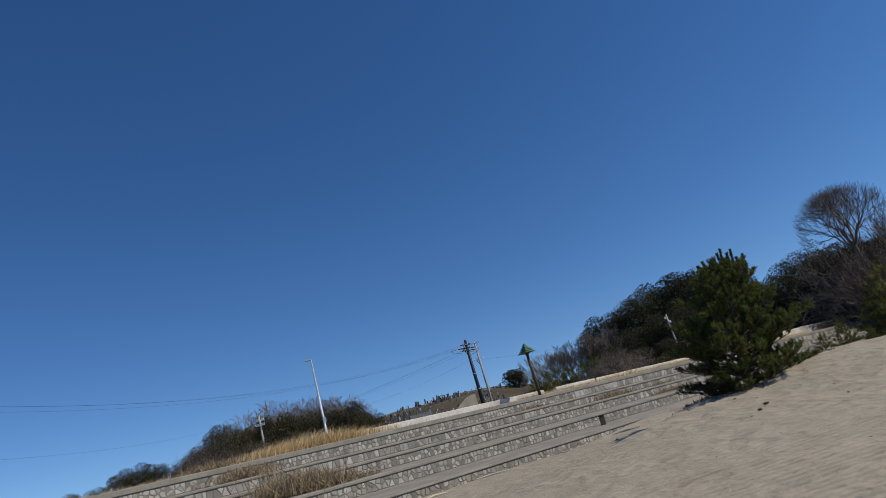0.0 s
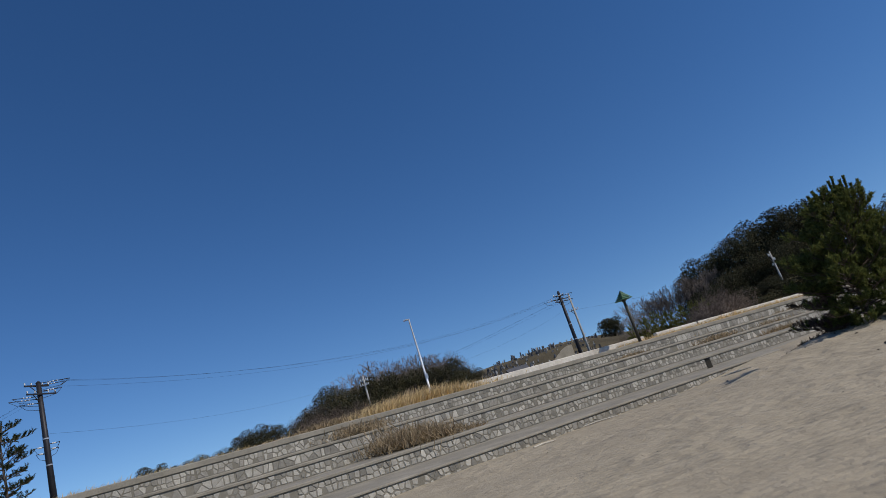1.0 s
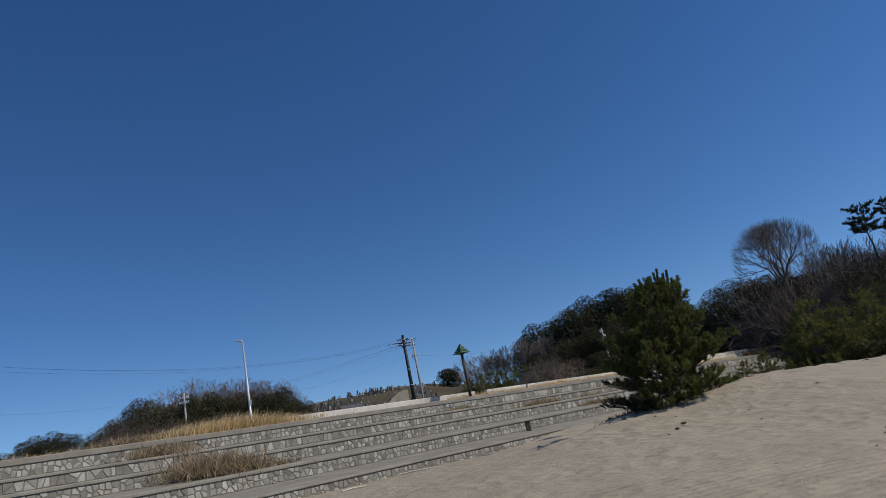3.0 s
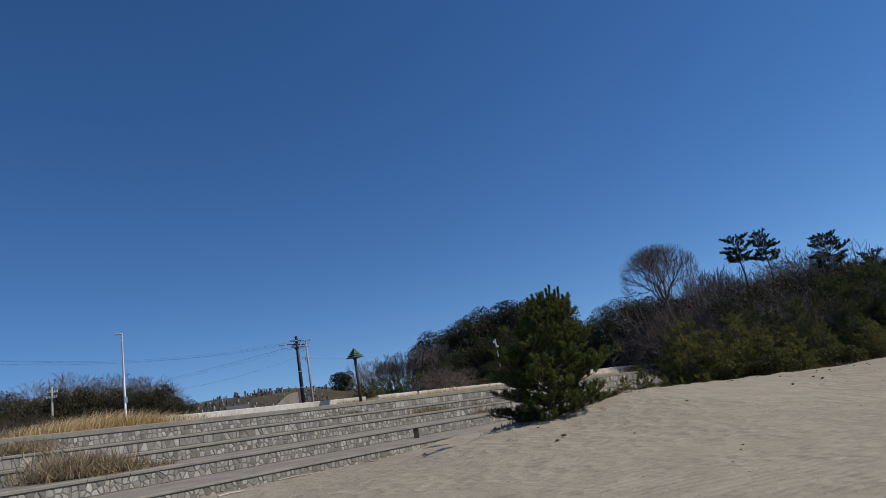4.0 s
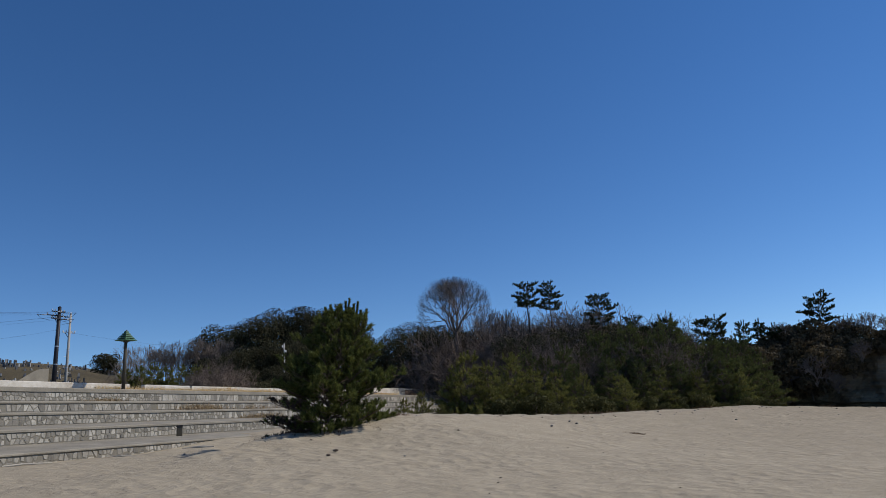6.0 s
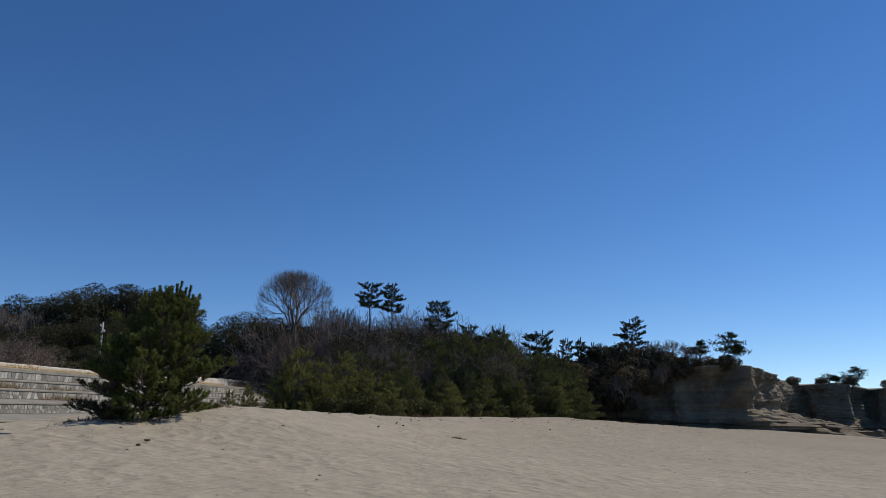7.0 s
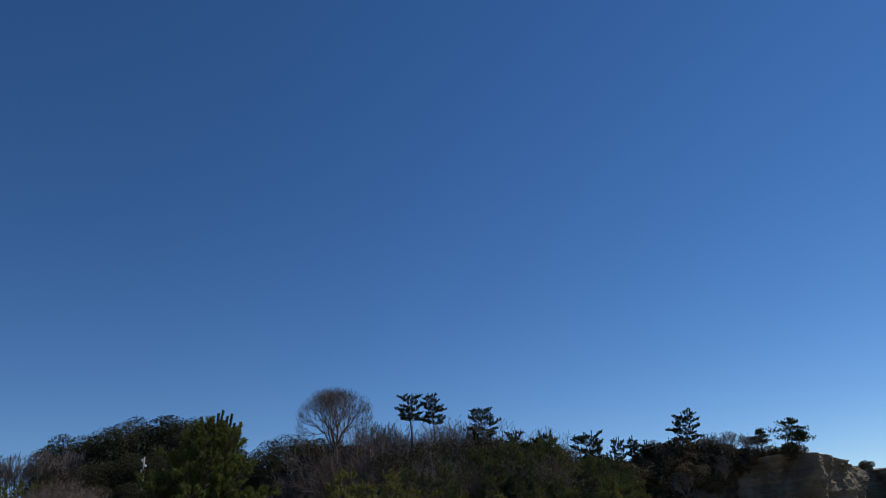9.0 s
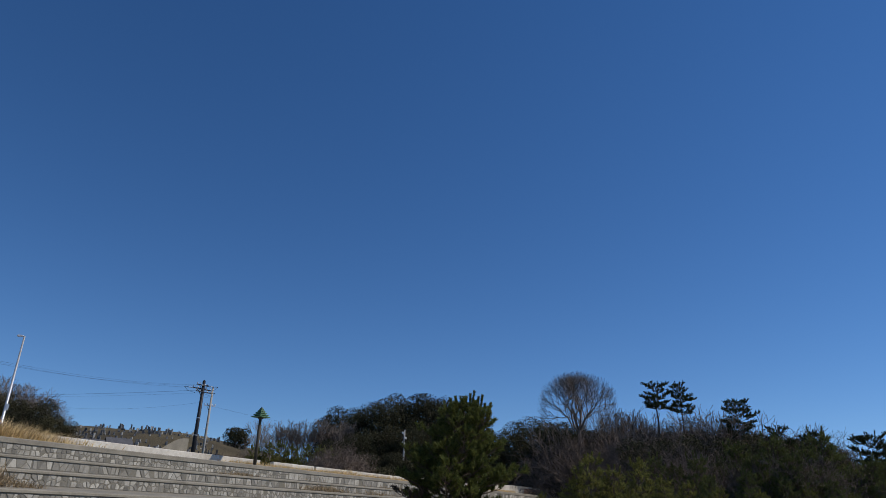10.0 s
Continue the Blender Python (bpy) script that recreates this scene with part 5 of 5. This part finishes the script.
for _ in range(9000):
    s = rg.uniform(33, 72)
    d = rg.uniform(28.0, 29.65)
    spots.append((on_wall(s, d, 4.06), rg.uniform(0.18, 0.42) * (1.5 if noise.noise((s * 0.4, 2, 0)) > 0.25 else 1), wind * 0.5))
grass("dry_turf", "short straw-coloured turf at the foot of the parapet", spots, STRAW)
spots = []
for cs, cd, cz, ws, wd, h, n in ((13.2, 21.5, 0.35, 1.15, 1.2, 0.6, 2400), (14.6, 21.0, 0.15, 0.7, 0.7, 0.4, 450), (14.0, 26.0, 0.2, 0.9, 1.2, 0.45, 1100), (13.2, 27.5, 0.1, 1.0, 0.6, 0.4, 500), (15.8, 20.9, 0.03, 0.5, 0.4, 0.25, 120), (35.5, 24.0, 0.1, 1.2, 0.7, 0.35, 700), (31.5, 26.5, 0.0, 1.0, 0.5, 0.25, 350), (38.5, 22.3, 0.05, 1.6, 0.6, 0.35, 600), (46.0, 24.9, 0.0, 3.0, 0.4, 0.25, 500)):
    for _ in range(n):
        s, d = cs + rg.gauss(0, ws * 0.6), cd + rg.gauss(0, wd * 0.45)
        k = sum(1 for q in DEPTHS if d > q)
        z = TOPS[5 - k] if k else 0.9
        if 0 < k < 5:
            back = DEPTHS[4 - k]
            z += (FEET[4 - k] - z) * min(1, max(0, (d - DEPTHS[5 - k]) / (back - DEPTHS[5 - k])))
        spots.append((on_wall(s, d, z - 0.02 + cz * rg.random()), h * rg.uniform(0.5, 1.2), wind * rg.uniform(-1, 1.5)))
grass("dead_grass", "matted brown dead grass growing over the steps", spots, BROWN_STRAW, tousle=0.7)
spots = []
for cx_, cy_, w, h, n in ((-0.2, 22.0, 0.6, 0.22, 520), (-0.9, 22.2, 0.6, 0.14, 300), (0.7, 21.2, 0.5, 0.1, 300), (1.7, 21.2, 0.5, 0.1, 300), (2.4, 21.6, 0.5, 0.09, 300), (12.62, 23.86, 0.25, 0.12, 160), (3.4, 23.2, 0.5, 0.12, 120)):
    for _ in range(n):
        x, y = cx_ + rg.gauss(0, w * 0.6), cy_ + rg.gauss(0, w * 0.5)
        spots.append((Vector((x, y, ground_z(x, y) - 0.03)), h * rg.uniform(0.4, 1.2), wind * rg.uniform(-1, 1)))
for i in range(26):
    az = -14 - 28 * rg.random()
    r = 40 + 1.05 * max(0, -az - 20) + rg.uniform(-3.5, 1)
    for _ in range(60):
        x, y = polar(az + rg.gauss(0, 0.5), r + rg.gauss(0, 0.6))
        spots.append((Vector((x, y, ground_z(x, y) - 0.03)), rg.uniform(0.08, 0.35), wind * rg.uniform(-1, 1)))
grass("dune_scrub", "reddish-brown withered dune plants at the foot of the pines", spots, WEED, tousle=0.5)

# ---- things lying on the sand ----
rg = random.Random(51)
pebbles = []
for i in range(3):
    bm = bmesh.new()
    bmesh.ops.create_icosphere(bm, subdivisions=1, radius=1.0)
    for v in bm.verts:
        v.co = Vector((v.co.x, v.co.y * 0.75, v.co.z * 0.5)) * (1 + noise.noise(v.co * 1.5 + Vector((i * 5, 0, 0))) * 0.4)
    me = bpy.data.meshes.new("pebble")
    bm.to_mesh(me)
    bm.free()
    me.materials.append((GRANITE, SHELL, BARK)[i])
    pebbles.append(me)
near = [(3.1, 21.6, 0.06, 0), (4.7, 23.5, 0.05, 2), (7.7, 23.0, 0.04, 0)]
for i in range(130):
    near.append((rg.uniform(-60, 30), rg.uniform(11, 40), rg.uniform(0.012, 0.03), rg.choice((0, 1, 1, 2))))
for i in range(240):
    k = rg.random() * 6
    (ax, ay, _), (bx, by, _) = RIDGE[1 + int(k)], RIDGE[2 + int(k)]
    x, y = ax + (bx - ax) * (k % 1) + rg.gauss(0, 1.2), ay + (by - ay) * (k % 1) - abs(rg.gauss(0, 2.2))
    near.append((math.degrees(math.atan2(-x, y)), math.hypot(x, y), rg.uniform(0.02, 0.075), rg.choice((0, 1, 2, 2))))
for az, r, k, kind in near:
    x, y = polar(az, r)
    ob = new("pebble", pebbles[kind])
    ob.matrix_basis = pose(x, y, ground_z(x, y) + k * 0.2, 0, 0, rg.uniform(0, 360)) @ Matrix.Diagonal((k, k, k, 1))
    tagged(ob, ("dark pebble lying on the sand", "bleached shell fragment lying on the sand", "brown scrap of driftwood on the sand")[kind], ("pebble", "shell", "driftwood")[kind], ("pebbles on the sand", "shells on the sand", "driftwood on the sand")[kind])
for az, r, long, turn in ((5.6, 25.0, 1.1, 160), (19.5, 24.4, 1.3, 20), (20.8, 24.6, 0.8, 35), (11.4, 27.0, 0.9, 170), (24.0, 21.5, 1.0, 60)):
    x, y = polar(az, r)
    g = Geo().tube([(0, 0, 0), (long * 0.4, 0.06, 0.02), (long * 0.7, 0.02, 0.01), (long, 0.1, 0.0)], [0.03, 0.035, 0.028, 0.012], 6)
    ob = tagged(part("driftwood", g, SHELL), "bleached driftwood branch lying on the sand", "driftwood", "driftwood branches")
    ob.matrix_basis = pose(x, y, ground_z(x, y) + 0.02, 0, 0, turn)

# foam where the sea meets the sand
rg = random.Random(61)
g = Geo()
for i in range(60):
    az = -56.8 - 2.6 * rg.random() ** 1.5
    r = 82 + 3.0 * rg.random()
    x, y = polar(az, r)
    w, l = rg.uniform(0.1, 0.25), rg.uniform(0.5, 1.6)
    z = SEA + 0.03 + 0.002 * i
    g.face((x - l, y - w, z), (x, y - w * 1.6, z), (x + l, y - w * 0.5, z), (x + l * 0.6, y + w, z), (x - l * 0.5, y + w * 1.3, z))
tagged(part("sea_foam", g, FOAM), "thin white foam of small waves at the rocks", "foam", kind="stuff")


# a breakwater far out closes the view over the sea
g = Geo()
for i in range(40):
    x, y = polar(-62.5 - 0.35 * i, 420)
    g.box((x, y, -0.6 + 0.25 * math.sin(i * 2.3)), (3.6, 3.0, 4.2), i * 0.7, 0.8)
tagged(part("breakwater", g, ROCK), "long dark breakwater far out in the sea", "breakwater", kind="structure")


# ---- rubble stones in the faces of the steps ----
def clip(poly, px, py, nx, ny):
    """The part of a polygon on the near side of a line."""
    out = []
    for i, a in enumerate(poly):
        b = poly[(i + 1) % len(poly)]
        da, db = (a[0] - px) * nx + (a[1] - py) * ny, (b[0] - px) * nx + (b[1] - py) * ny
        if da <= 0:
            out.append(a)
        if (da < 0 < db) or (db < 0 < da):
            k = da / (da - db)
            out.append((a[0] + (b[0] - a[0]) * k, a[1] + (b[1] - a[1]) * k))
    return out


def stone_cells(s0, s1, z0, z1, size, rg):
    """Irregular stones that fill one panel."""
    nx, nz = max(2, int((s1 - s0) / size)), max(1, int(round((z1 - z0) / (size * 1.2))))
    seeds = []
    for i in range(nx):
        for j in range(nz):
            seeds.append((s0 + (s1 - s0) * (i + 0.5 + rg.uniform(-0.42, 0.42)) / nx, z0 + (z1 - z0) * (j + 0.5 + rg.uniform(-0.4, 0.4)) / nz))
    for i, (x, z) in enumerate(seeds):
        if rg.random() < 0.03:
            continue
        poly = [(s0, z0), (s1, z0), (s1, z1), (s0, z1)]
        for j, (x2, z2) in enumerate(seeds):
            if j != i and abs(x2 - x) < size * 3:
                mx, mz = (x + x2) / 2, (z + z2) / 2
                poly = clip(poly, mx, mz, x2 - x, z2 - z)
                if len(poly) < 3:
                    break
        if len(poly) >= 3:
            yield poly


def stone_geo(geo, poly, d, size, rg):
    n = len(poly)
    cx_, cz_ = sum(p[0] for p in poly) / n, sum(p[1] for p in poly) / n
    base = len(geo.v)
    proud = rg.uniform(0.004, 0.018)
    gap = 0.016 + 0.026 * rg.random()
    for k, depth in ((0, 0.0), (1, proud)):
        for x, z in poly:
            dx, dz = x - cx_, z - cz_
            far = max(1e-6, math.hypot(dx, dz))
            f = max(0.3, 1 - (gap + 0.015 * k) / far)
            geo.v.append(on_wall(cx_ + dx * f, d - 0.004 - depth, cz_ + dz * f))
    geo.f += [(base + i, base + (i + 1) % n, base + n + (i + 1) % n, base + n + i) for i in range(n)]
    geo.f.append(tuple(base + n + i for i in range(n)))


def face_stones():
    rg = random.Random(77)
    rest = Geo()
    singles = 0
    for k in range(5):
        s = -10.0
        while s < S_TO:
            wide = rg.uniform(2.2, 2.9)
            size = 0.19 if s < 34 else (0.26 if s < 60 else 0.38)
            for poly in stone_cells(s + 0.02, s + wide - 0.02, max(FEET[k], 0.75) + 0.01, STONE_TOPS[k] - 0.02, size, rg):
                if 4.0 < s < 9.5 and singles < 300:
                    g = Geo()
                    stone_geo(g, poly, DEPTHS[k], size, rg)
                    part("stone", g, STONE, wall_root)
                    singles += 1
                else:
                    stone_geo(rest, poly, DEPTHS[k], size, rg)
            s += wide
    tagged(part("rubble_facing", rest, STONE, wall_root), kind="stuff")


face_stones()
